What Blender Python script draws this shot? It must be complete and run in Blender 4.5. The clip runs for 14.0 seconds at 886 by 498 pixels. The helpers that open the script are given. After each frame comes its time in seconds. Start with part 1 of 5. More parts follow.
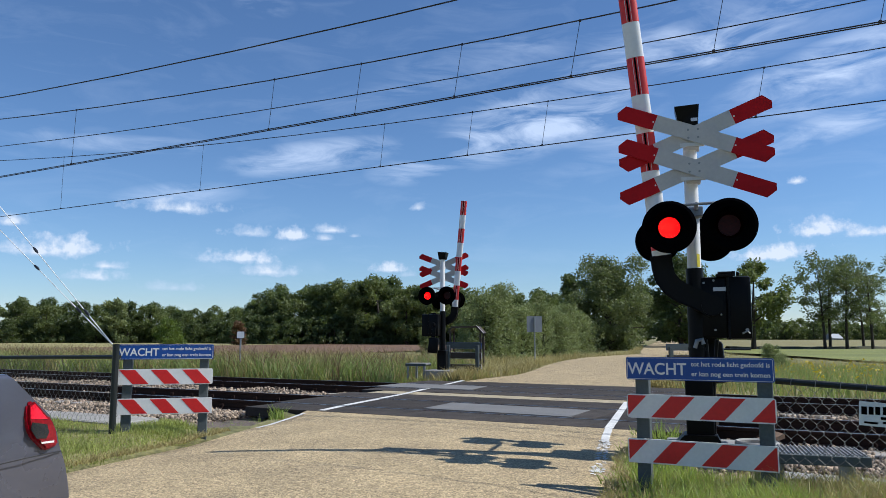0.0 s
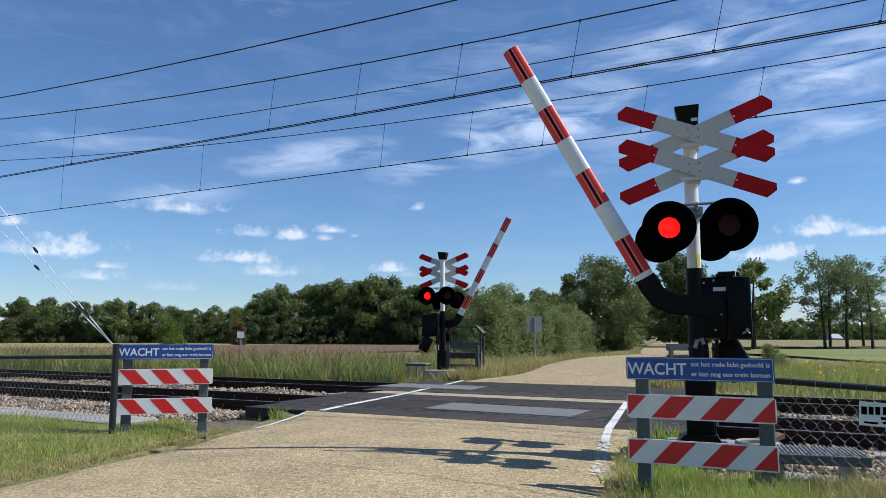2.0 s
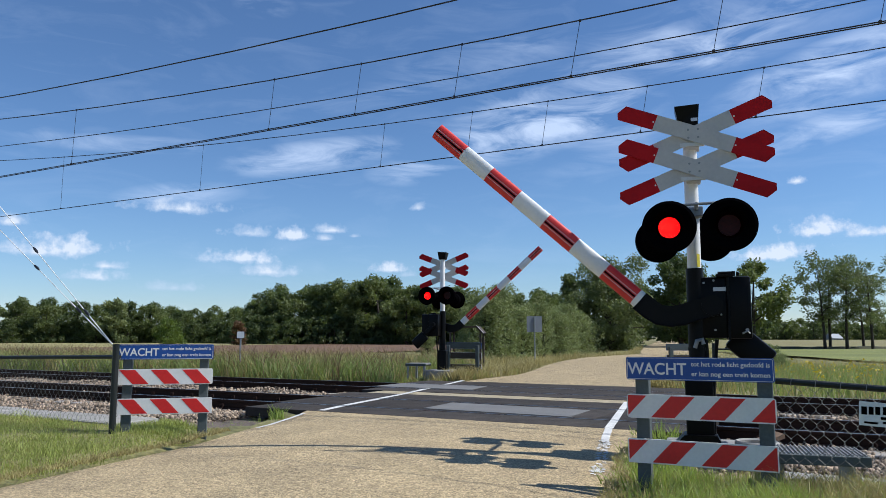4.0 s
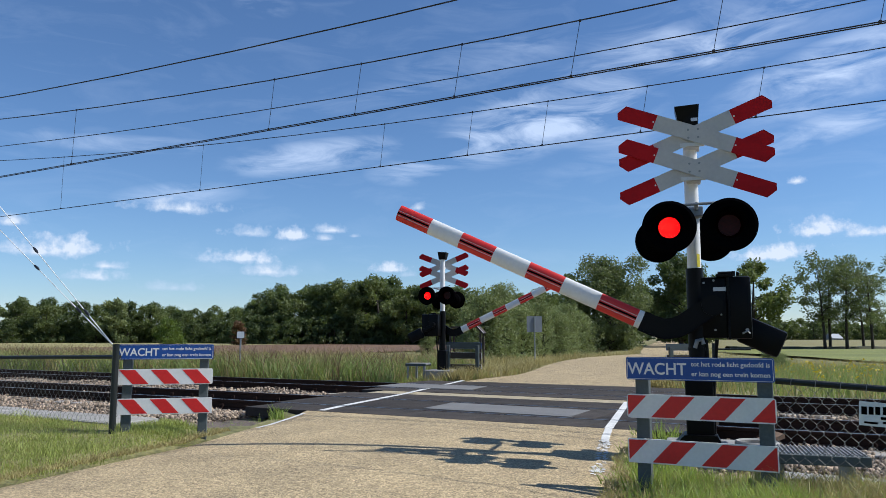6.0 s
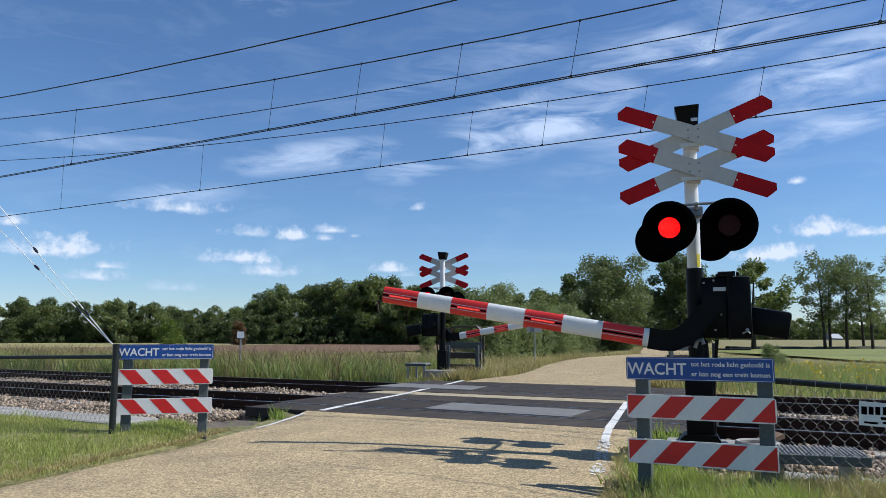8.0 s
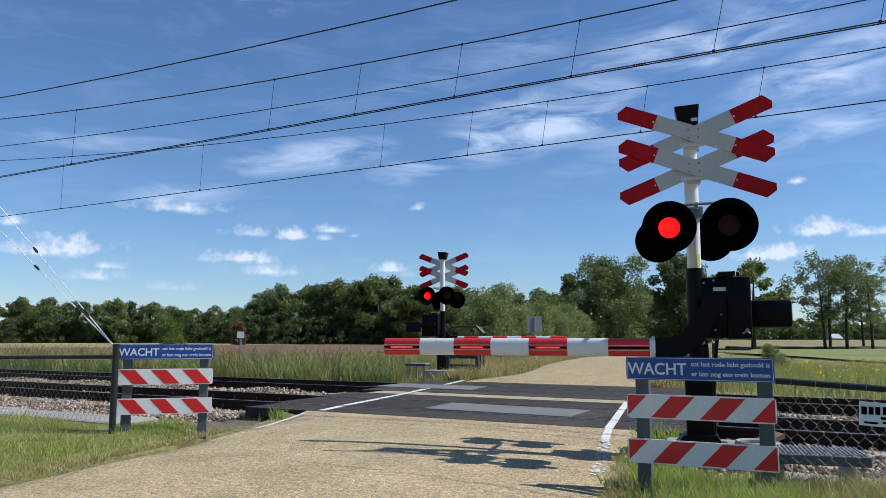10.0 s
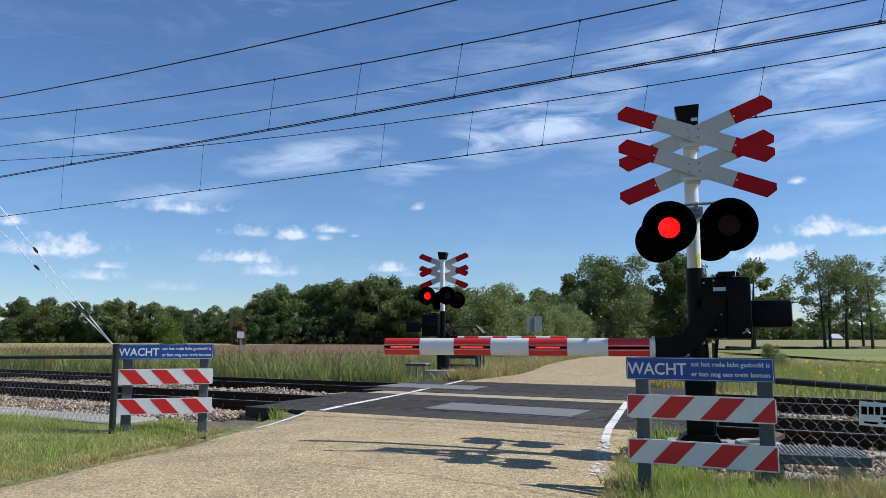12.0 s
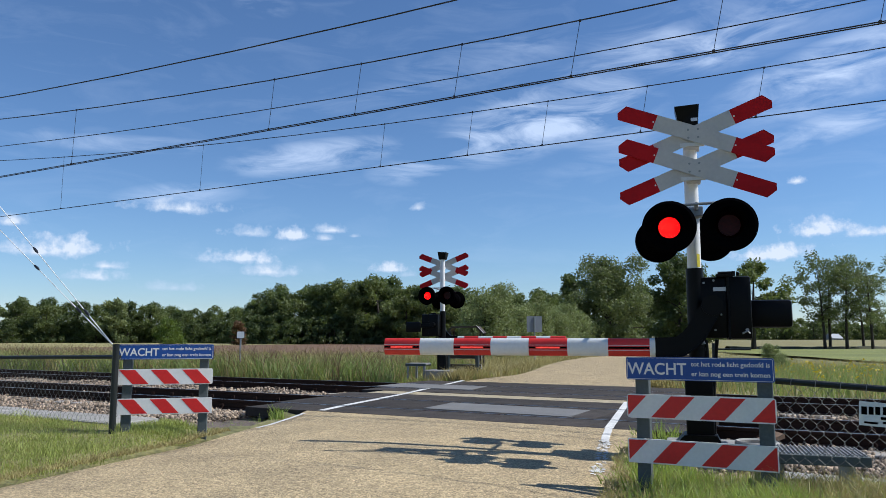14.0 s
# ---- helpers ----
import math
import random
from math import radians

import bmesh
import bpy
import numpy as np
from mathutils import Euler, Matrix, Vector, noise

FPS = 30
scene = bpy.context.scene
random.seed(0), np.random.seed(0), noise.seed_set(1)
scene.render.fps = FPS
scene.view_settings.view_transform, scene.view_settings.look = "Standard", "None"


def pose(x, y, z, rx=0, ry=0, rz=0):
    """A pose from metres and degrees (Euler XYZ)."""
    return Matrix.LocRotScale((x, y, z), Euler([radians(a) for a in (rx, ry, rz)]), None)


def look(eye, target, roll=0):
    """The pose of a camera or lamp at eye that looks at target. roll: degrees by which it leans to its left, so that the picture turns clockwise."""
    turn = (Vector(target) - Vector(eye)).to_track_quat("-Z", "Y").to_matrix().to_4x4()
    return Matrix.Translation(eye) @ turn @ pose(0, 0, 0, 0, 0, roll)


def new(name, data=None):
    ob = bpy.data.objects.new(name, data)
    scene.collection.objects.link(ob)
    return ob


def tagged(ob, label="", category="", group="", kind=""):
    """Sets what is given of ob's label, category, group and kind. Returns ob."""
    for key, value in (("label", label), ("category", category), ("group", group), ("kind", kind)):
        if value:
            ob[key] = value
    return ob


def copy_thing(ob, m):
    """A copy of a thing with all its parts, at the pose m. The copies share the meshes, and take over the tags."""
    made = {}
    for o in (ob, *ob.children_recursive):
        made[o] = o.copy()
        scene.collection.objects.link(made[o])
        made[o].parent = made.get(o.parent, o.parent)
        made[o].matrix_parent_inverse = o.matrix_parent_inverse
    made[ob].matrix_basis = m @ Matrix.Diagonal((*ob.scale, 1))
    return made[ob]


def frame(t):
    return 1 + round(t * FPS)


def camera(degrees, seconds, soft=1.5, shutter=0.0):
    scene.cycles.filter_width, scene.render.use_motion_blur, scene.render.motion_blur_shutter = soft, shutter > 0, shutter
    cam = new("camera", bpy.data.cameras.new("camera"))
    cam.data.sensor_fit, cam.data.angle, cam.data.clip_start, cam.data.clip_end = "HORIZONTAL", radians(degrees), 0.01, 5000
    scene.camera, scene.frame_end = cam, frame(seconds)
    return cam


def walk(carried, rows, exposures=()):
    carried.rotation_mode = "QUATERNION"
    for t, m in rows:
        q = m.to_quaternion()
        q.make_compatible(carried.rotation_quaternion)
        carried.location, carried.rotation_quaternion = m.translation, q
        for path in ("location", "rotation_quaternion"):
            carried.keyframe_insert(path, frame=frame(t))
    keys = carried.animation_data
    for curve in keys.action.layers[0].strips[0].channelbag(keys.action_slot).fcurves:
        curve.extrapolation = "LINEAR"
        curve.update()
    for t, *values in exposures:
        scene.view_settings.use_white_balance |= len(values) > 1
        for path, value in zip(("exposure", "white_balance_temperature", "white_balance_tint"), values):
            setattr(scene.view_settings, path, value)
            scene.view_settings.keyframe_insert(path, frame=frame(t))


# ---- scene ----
# Metres. The eye stands at the origin of the plan, y runs away from it. The tracks run along TRACK, at a slant.
cam = camera(61.0, 14.0, soft=0.5)
EYE = (0.0, 0.0, 1.12)
walk(cam, [(0.0, pose(*EYE, 96.685, 0, 0)), (14.0, pose(*EYE, 96.685, 0, 0))], exposures=[(0.0, 0.25, 5800, 10), (14.0, 0.25, 5800, 10)])

# ---- light ----
SUN = Vector((0.88, -0.04, 1.0)).normalized()


def build_world():
    world = bpy.data.worlds.new("sky")
    scene.world = world
    world.use_nodes = True
    nt = world.node_tree
    nt.nodes.clear()
    N, L = nt.nodes.new, nt.links.new

    def math_node(op, a, b=None, c=None, clamp=False):
        n = N("ShaderNodeMath")
        n.operation, n.use_clamp = op, clamp
        for i, v in enumerate((a, b, c)):
            if v is None:
                continue
            if isinstance(v, (int, float)):
                n.inputs[i].default_value = v
            else:
                L(v, n.inputs[i])
        return n.outputs[0]

    sky = N("ShaderNodeTexSky")
    sky.sky_type, sky.sun_disc = "NISHITA", False
    sky.sun_elevation, sky.sun_rotation = math.asin(SUN.z), math.atan2(SUN.x, SUN.y)
    sky.air_density, sky.dust_density, sky.ozone_density = 1.0, 0.05, 6.5
    co = N("ShaderNodeTexCoord")
    sep = N("ShaderNodeSeparateXYZ")
    L(co.outputs["Generated"], sep.inputs[0])
    dx, dy, dz = sep.outputs
    az = math_node("MULTIPLY", math_node("ARCTAN2", dx, dy), 57.2958)
    el = math_node("MULTIPLY", math_node("ARCSINE", dz), 57.2958)
    # thin high cloud, combed out along the wind
    flat = N("ShaderNodeCombineXYZ")
    L(az, flat.inputs[0])
    L(el, flat.inputs[1])
    turn = N("ShaderNodeMapping")
    turn.inputs["Rotation"].default_value = (0, 0, radians(-13))
    turn.inputs["Scale"].default_value = (0.11, 0.42, 1)
    L(flat.outputs[0], turn.inputs[0])
    streak = N("ShaderNodeTexNoise")
    streak.inputs["Scale"].default_value, streak.inputs["Detail"].default_value = 1.3, 9
    streak.inputs["Roughness"].default_value, streak.inputs["Distortion"].default_value = 0.6, 0.7
    L(turn.outputs[0], streak.inputs["Vector"])
    # small heaped clouds: azimuth and elevation in degrees, half width, half height
    puff = N("ShaderNodeTexNoise")
    puff.inputs["Scale"].default_value, puff.inputs["Detail"].default_value, puff.inputs["Roughness"].default_value = 55, 7, 0.62
    L(co.outputs["Generated"], puff.inputs["Vector"])
    rag = math_node("MULTIPLY", math_node("SUBTRACT", puff.outputs[0], 0.5), 2.6)
    heaps = None
    for a, e, w, h, force in CLOUDS:
        qa = math_node("DIVIDE", math_node("SUBTRACT", az, a), w)
        qe = math_node("DIVIDE", math_node("SUBTRACT", el, e - 0.4), h)
        low = math_node("MULTIPLY", math_node("LESS_THAN", qe, 0.0), 1.2)
        qe = math_node("MULTIPLY", qe, math_node("ADD", low, 1.0))
        d = math_node("SUBTRACT", 1.0, math_node("SQRT", math_node("ADD", math_node("MULTIPLY", qa, qa), math_node("MULTIPLY", qe, qe))))
        d = math_node("MULTIPLY", math_node("ADD", d, rag), force * 0.62, clamp=True)
        heaps = d if heaps is None else math_node("MAXIMUM", heaps, d)
    # veils of high cloud: azimuth, elevation, half length, half width, slope in degrees, force
    veil = None
    for a, e, w, h, lean, force in VEILS:
        ca, sa = math.cos(radians(lean)), math.sin(radians(lean))
        ua, ue = math_node("SUBTRACT", az, a), math_node("SUBTRACT", el, e)
        along = math_node("DIVIDE", math_node("ADD", math_node("MULTIPLY", ua, ca), math_node("MULTIPLY", ue, sa)), w)
        side = math_node("DIVIDE", math_node("SUBTRACT", math_node("MULTIPLY", ue, ca), math_node("MULTIPLY", ua, sa)), h)
        d = math_node("SUBTRACT", 1.0, math_node("ADD", math_node("MULTIPLY", along, along), math_node("MULTIPLY", side, side)), clamp=True)
        d = math_node("MULTIPLY", d, force)
        veil = d if veil is None else math_node("ADD", veil, d)
    wisp = math_node("MULTIPLY", math_node("SUBTRACT", streak.outputs[0], 0.40), 4.2, clamp=True)
    thin = math_node("MULTIPLY", math_node("MULTIPLY", math_node("MINIMUM", veil, 1.1), wisp), 0.72, clamp=True)
    haze = math_node("MULTIPLY", math_node("SUBTRACT", streak.outputs[0], 0.5), 0.35, clamp=True)
    thin = math_node("MAXIMUM", thin, haze)
    shade = N("ShaderNodeMix")
    shade.data_type = "RGBA"
    shade.inputs["A"].default_value, shade.inputs["B"].default_value = (5.4, 6.4, 8.0, 1), (7.9, 8.2, 8.6, 1)
    L(heaps, shade.inputs["Factor"])
    a = N("ShaderNodeMix")
    a.data_type = "RGBA"
    a.inputs["B"].default_value = (6.9, 7.8, 9.3, 1)
    L(thin, a.inputs["Factor"])
    L(sky.outputs[0], a.inputs["A"])
    b = N("ShaderNodeMix")
    b.data_type = "RGBA"
    L(math_node("MULTIPLY", heaps, 0.9), b.inputs["Factor"])
    L(a.outputs["Result"], b.inputs["A"])
    L(shade.outputs["Result"], b.inputs["B"])
    bg = N("ShaderNodeBackground")
    bg.inputs["Strength"].default_value = 0.09
    L(b.outputs["Result"], bg.inputs["Color"])
    out = N("ShaderNodeOutputWorld")
    L(bg.outputs[0], out.inputs[0])


VEILS = [(-9.8, 13.5, 7.7, 1.42, 9, 0.95), (-2.8, 12.5, 3.6, 1.16, 4, 0.7), (5.1, 14.8, 8.8, 1.94, 11, 0.75), (7.7, 17.0, 8.8, 2.91, 14, 0.8), (13.3, 15.9, 4.6, 3.23, 10, 0.5), (17.2, 20.6, 6.7, 1.81, -12, 0.55),
         (19.6, 21.5, 10.3, 2.58, 10, 0.45), (28.1, 18.4, 8.8, 1.68, 14, 0.95), (28.2, 16.5, 7.7, 1.68, 12, 0.65), (27.7, 14.0, 7.2, 1.1, 11, 0.85), (2.9, 20.6, 9.8, 1.94, 11, 0.4), (-23.1, 13.5, 8.8, 0.71, 3, 0.55),
         (-29.8, 13.7, 3.1, 0.52, 3, 0.3), (-13.9, 24.0, 2.6, 1.03, 0, 0.45), (-19.5, 10.2, 5.2, 1.03, 6, 0.6), (25.8, 21.3, 9.3, 1.94, 12, 0.35), (12.8, 13.0, 5.7, 0.9, 8, 0.35), (-7.2, 17.6, 8.3, 0.9, 12, 0.25)]
CLOUDS = [(-26.8, 6.3, 3.27, 1.29, 2.2), (-28.0, 6.1, 3.47, 0.84, 1.7), (-25.2, 4.5, 2.08, 0.65, 1.6), (-24.2, 5.3, 1.49, 0.45, 1.5), (-15.2, 6.1, 2.87, 0.9, 2.0), (-13.2, 5.2, 2.28, 0.71, 1.5),
          (-14.6, 8.0, 2.08, 0.65, 1.5), (-11.5, 7.9, 1.58, 0.71, 2.0), (-8.5, 8.4, 1.58, 0.52, 1.5), (-9.0, 7.8, 0.84, 0.39, 1.2), (-3.8, 5.5, 1.49, 0.65, 2.0), (-2.5, 5.1, 1.09, 0.39, 1.0),
          (26.8, 7.6, 2.67, 0.97, 2.2), (29.9, 7.3, 2.28, 0.58, 1.8), (24.1, 6.1, 3.07, 1.1, 2.3), (22.4, 11.2, 1.09, 0.52, 1.6), (25.6, 11.1, 0.74, 0.45, 1.5), (-19.7, 9.6, 3.96, 0.71, 1.4),
          (-30.0, 8.0, 1.49, 0.58, 1.6), (-20.0, 3.9, 2.72, 0.52, 0.8), (-1.9, 10.2, 0.74, 0.45, 1.2), (-16.5, 9.6, 0.69, 0.39, 1.0), (-6.7, 8.0, 0.59, 0.26, 1.0)]
build_world()
sun = new("sun", bpy.data.lights.new("sun", "SUN"))
sun.data.energy, sun.data.angle, sun.data.color = 4.6, radians(0.53), (1.0, 0.93, 0.82)
sun.matrix_world = look(SUN * 60, (0, 0, 0))

# ---- plan ----
TRACK = Vector((0.8734, -0.4870))
ACROSS = Vector((0.4870, 0.8734))
TRACK_TURN = -29.14
ROAD_TURN = -17.8


def at(s, p, z=0.0):
    """The place s metres along the tracks and p metres across them."""
    q = TRACK * s + ACROSS * p
    return Vector((q.x, q.y, z))


RAILS = (10.2, 11.705, 14.35, 15.855)


# ---- materials ----
def mat(name, color, rough=0.7, metal=0.0, vary=0.25, scale=6.0, fine=60.0, bump=0.25, tint=None, depth=0.01, spread=0.0, island=0.0, emit=0.0, gloss=0.5):
    """A surface with grain and stains: vary is how far the colour wanders, scale and fine the sizes of stains and grain."""
    m = bpy.data.materials.new(name)
    m.use_nodes = True
    nt = m.node_tree
    N, L = nt.nodes.new, nt.links.new
    bsdf = nt.nodes["Principled BSDF"]
    bsdf.inputs["Roughness"].default_value, bsdf.inputs["Metallic"].default_value = rough, metal
    bsdf.inputs["Specular IOR Level"].default_value = gloss
    co = N("ShaderNodeTexCoord")
    big, small = N("ShaderNodeTexNoise"), N("ShaderNodeTexNoise")
    for n, sc, det in ((big, scale, 5), (small, fine, 4)):
        n.inputs["Scale"].default_value, n.inputs["Detail"].default_value = sc, det
        L(co.outputs["Object"], n.inputs["Vector"])
    ramp = N("ShaderNodeValToRGB")
    dark = [c * (1 - vary) for c in color]
    light = [min(1, c * (1 + vary)) for c in (tint or color)]
    ramp.color_ramp.elements[0].color, ramp.color_ramp.elements[1].color = (*dark, 1), (*light, 1)
    ramp.color_ramp.elements[0].position, ramp.color_ramp.elements[1].position = 0.3, 0.7
    add = N("ShaderNodeMath")
    add.operation = "MULTIPLY_ADD"
    add.inputs[1].default_value = 0.45
    half = N("ShaderNodeMath")
    half.operation = "MULTIPLY"
    half.inputs[1].default_value = 0.55
    L(big.outputs[0], half.inputs[0])
    L(small.outputs[0], add.inputs[0])
    L(half.outputs[0], add.inputs[2])
    L(add.outputs[0], ramp.inputs[0])
    last = ramp.outputs[0]
    if spread or island:
        hsv = N("ShaderNodeHueSaturation")
        if spread:
            source = N("ShaderNodeObjectInfo").outputs["Random"]
        else:
            source = N("ShaderNodeNewGeometry").outputs["Random Per Island"]
        mr = N("ShaderNodeMapRange")
        amount = spread or island
        mr.inputs["To Min"].default_value, mr.inputs["To Max"].default_value = 1 - amount, 1 + amount
        L(source, mr.inputs["Value"])
        L(mr.outputs[0], hsv.inputs["Value"])
        L(last, hsv.inputs["Color"])
        last = hsv.outputs[0]
    L(last, bsdf.inputs["Base Color"])
    rr = N("ShaderNodeMapRange")
    rr.inputs["To Min"].default_value, rr.inputs["To Max"].default_value = max(0.03, rough - 0.12), min(1, rough + 0.12)
    L(big.outputs[0], rr.inputs["Value"])
    L(rr.outputs[0], bsdf.inputs["Roughness"])
    if bump:
        b = N("ShaderNodeBump")
        b.inputs["Strength"].default_value, b.inputs["Distance"].default_value = bump, depth
        L(small.outputs[0], b.inputs["Height"])
        L(b.outputs[0], bsdf.inputs["Normal"])
    if emit:
        L(last, bsdf.inputs["Emission Color"])
        bsdf.inputs["Emission Strength"].default_value = emit
    return m


def leaf_mat(name, color, through_color, island=0.35):
    m = mat(name, color, rough=0.6, vary=0.3, scale=0.6, fine=9, bump=0, island=island)
    nt = m.node_tree
    bsdf = nt.nodes["Principled BSDF"]
    tr = nt.nodes.new("ShaderNodeBsdfTranslucent")
    tr.inputs["Color"].default_value = (*through_color, 1)
    mix = nt.nodes.new("ShaderNodeMixShader")
    mix.inputs[0].default_value = 0.38
    nt.links.new(bsdf.outputs[0], mix.inputs[1])
    nt.links.new(tr.outputs[0], mix.inputs[2])
    nt.links.new(mix.outputs[0], nt.nodes["Material Output"].inputs[0])
    return m


M_ASPHALT = mat("chip_sealed_road", (0.45, 0.345, 0.19), 0.9, vary=0.3, scale=1.1, fine=55, bump=1.0, depth=0.02)


def chip_seal(m):
    """Pale chips in tar and faint cross rows, added to the road's own grain."""
    nt = m.node_tree
    N, L = nt.nodes.new, nt.links.new
    bsdf = nt.nodes["Principled BSDF"]
    base = bsdf.inputs["Base Color"].links[0].from_socket
    co = N("ShaderNodeTexCoord")
    chips = N("ShaderNodeTexVoronoi")
    chips.inputs["Scale"].default_value = 72
    L(co.outputs["Object"], chips.inputs["Vector"])
    turn = N("ShaderNodeMapping")
    turn.inputs["Rotation"].default_value, turn.inputs["Scale"].default_value = (0, 0, radians(17.8)), (5.0, 15, 1)
    L(co.outputs["Object"], turn.inputs[0])
    rows = N("ShaderNodeTexNoise")
    rows.inputs["Scale"].default_value, rows.inputs["Detail"].default_value, rows.inputs["Roughness"].default_value = 1.6, 6, 0.7
    L(turn.outputs[0], rows.inputs["Vector"])
    one, two = N("ShaderNodeMapRange"), N("ShaderNodeMapRange")
    one.inputs["From Min"].default_value, one.inputs["From Max"].default_value = 0.0, 1.0
    one.inputs["To Min"].default_value, one.inputs["To Max"].default_value = 0.3, 1.55
    L(chips.outputs["Color"], one.inputs["Value"])
    two.inputs["From Min"].default_value, two.inputs["From Max"].default_value = 0.36, 0.5
    two.inputs["To Min"].default_value, two.inputs["To Max"].default_value = 0.84, 1.03
    L(rows.outputs[0], two.inputs["Value"])
    mul = N("ShaderNodeMath")
    mul.operation = "MULTIPLY"
    L(one.outputs[0], mul.inputs[0])
    L(two.outputs[0], mul.inputs[1])
    hsv = N("ShaderNodeHueSaturation")
    L(base, hsv.inputs["Color"])
    L(mul.outputs[0], hsv.inputs["Value"])
    L(hsv.outputs[0], bsdf.inputs["Base Color"])
    bump = [n for n in nt.nodes if n.bl_idname == "ShaderNodeBump"][0]
    bump.inputs["Distance"].default_value = 0.022
    L(mul.outputs[0], bump.inputs["Height"])


chip_seal(M_ASPHALT)
M_PANEL = mat("crossing_panel", (0.050, 0.043, 0.037), 0.9, vary=0.5, scale=3.5, fine=70, bump=0.9, spread=0.2, gloss=0.2)
M_PANEL_PALE = mat("pale_crossing_panel", (0.16, 0.155, 0.145), 0.8, vary=0.2, scale=2.0, fine=60, bump=0.3)
M_STRIP = mat("sandy_strip", (0.36, 0.30, 0.19), 0.95, vary=0.35, scale=5, fine=40, bump=1.0, depth=0.02)
M_LINE = mat("road_paint", (0.62, 0.61, 0.57), 0.8, vary=0.3, scale=7, fine=70, bump=0.3)
M_SOIL = mat("verge_soil", (0.15, 0.155, 0.05), 0.95, vary=0.45, scale=0.8, fine=14, bump=1.0, tint=(0.22, 0.20, 0.075), depth=0.04)
M_RAIL = mat("rusty_rail", (0.030, 0.016, 0.011), 0.8, vary=0.35, scale=3, fine=40, gloss=0.15)
M_RAILTOP = mat("polished_rail_head", (0.32, 0.31, 0.30), 0.3, 1.0, vary=0.15, scale=3, fine=40, bump=0.05)
M_SLEEPER = mat("concrete_sleeper", (0.30, 0.28, 0.25), 0.9, spread=0.12)
M_STONE = mat("ballast_stone", (0.28, 0.215, 0.15), 0.9, vary=0.4, scale=3, fine=60, island=0.75)
M_BED = mat("ballast_bed", (0.14, 0.11, 0.085), 0.95, vary=0.4, scale=3, fine=18, bump=1.0, depth=0.05)
M_BLACK = mat("black_painted_metal", (0.003, 0.003, 0.0035), 0.42, vary=0.3, scale=4, fine=30, bump=0.08, gloss=0.13)
M_BLACKMATT = mat("matt_black_plate", (0.0022, 0.0022, 0.0026), 0.9, vary=0.3, scale=4, fine=50, bump=0.1, gloss=0.0)
M_WHITE = mat("white_enamel", (0.74, 0.74, 0.72), 0.35, vary=0.07, scale=5, fine=40, bump=0.04)
M_PALEBACK = mat("grey_white_plate", (0.62, 0.63, 0.63), 0.5, vary=0.08, scale=5, fine=40, bump=0.04)
M_RED = mat("red_reflective_sheet", (0.60, 0.012, 0.012), 0.45, vary=0.12, scale=5, fine=40, bump=0.04)
M_SHEET = mat("white_reflective_sheet", (0.50, 0.485, 0.46), 0.5, vary=0.08, scale=5, fine=40, bump=0.03, gloss=0.3)
M_DARKRED = mat("deep_red_sheet", (0.42, 0.010, 0.014), 0.5, vary=0.12, scale=5, fine=40, bump=0.04, gloss=0.1)
M_BOOMRED = mat("boom_red", (0.62, 0.028, 0.022), 0.45, vary=0.10, scale=5, fine=40, bump=0.04)
M_BLUE = mat("blue_reflective_sheet", (0.006, 0.06, 0.28), 0.4, vary=0.12, scale=4, fine=50, bump=0.04)
M_GREY = mat("grey_recycled_plastic", (0.075, 0.09, 0.09), 0.7, vary=0.25, scale=6, fine=50, bump=0.3)
M_ZINC = mat("galvanised_steel", (0.27, 0.285, 0.29), 0.55, 0.5, vary=0.15, scale=9, fine=60, bump=0.1)
M_STEP = mat("pale_step_grating", (0.25, 0.25, 0.24), 0.6, 0.2, vary=0.15, scale=9, fine=60, bump=0.1)
M_WIREMESH = mat("green_black_fence", (0.008, 0.011, 0.010), 0.5, vary=0.2)
M_MESHZINC = mat("bare_fence_wire", (0.17, 0.165, 0.15), 0.5, 0.3, vary=0.3, scale=20)
M_CONCRETE = mat("foundation_concrete", (0.27, 0.26, 0.24), 0.9, vary=0.25, scale=4, fine=50, bump=0.5)
M_COVER = mat("trough_concrete", (0.32, 0.31, 0.285), 0.9, vary=0.25, scale=3, fine=50, bump=0.4, spread=0.12)
M_COPPER = mat("dark_wire", (0.012, 0.012, 0.016), 0.5, vary=0.2)
M_BACKBOARD = mat("dark_brown_board", (0.06, 0.045, 0.035), 0.85, vary=0.4, scale=5, fine=40, bump=0.2)
M_SIGNBACK = mat("bare_sign_back", (0.20, 0.215, 0.24), 0.6, 0.3, vary=0.12, scale=5, fine=40, bump=0.04)
M_YELLOW = mat("yellow_sticker", (0.75, 0.62, 0.04), 0.5, vary=0.1)
M_LENS = mat("unlit_red_lens", (0.03, 0.002, 0.002), 0.35, vary=0.5, scale=40, fine=150, bump=0.3, gloss=0.15)
M_LIT = mat("lit_red_diodes", (1.0, 0.0, 0.0), 0.4, vary=0.3, scale=90, fine=260, bump=0, emit=2.2, gloss=0.1)


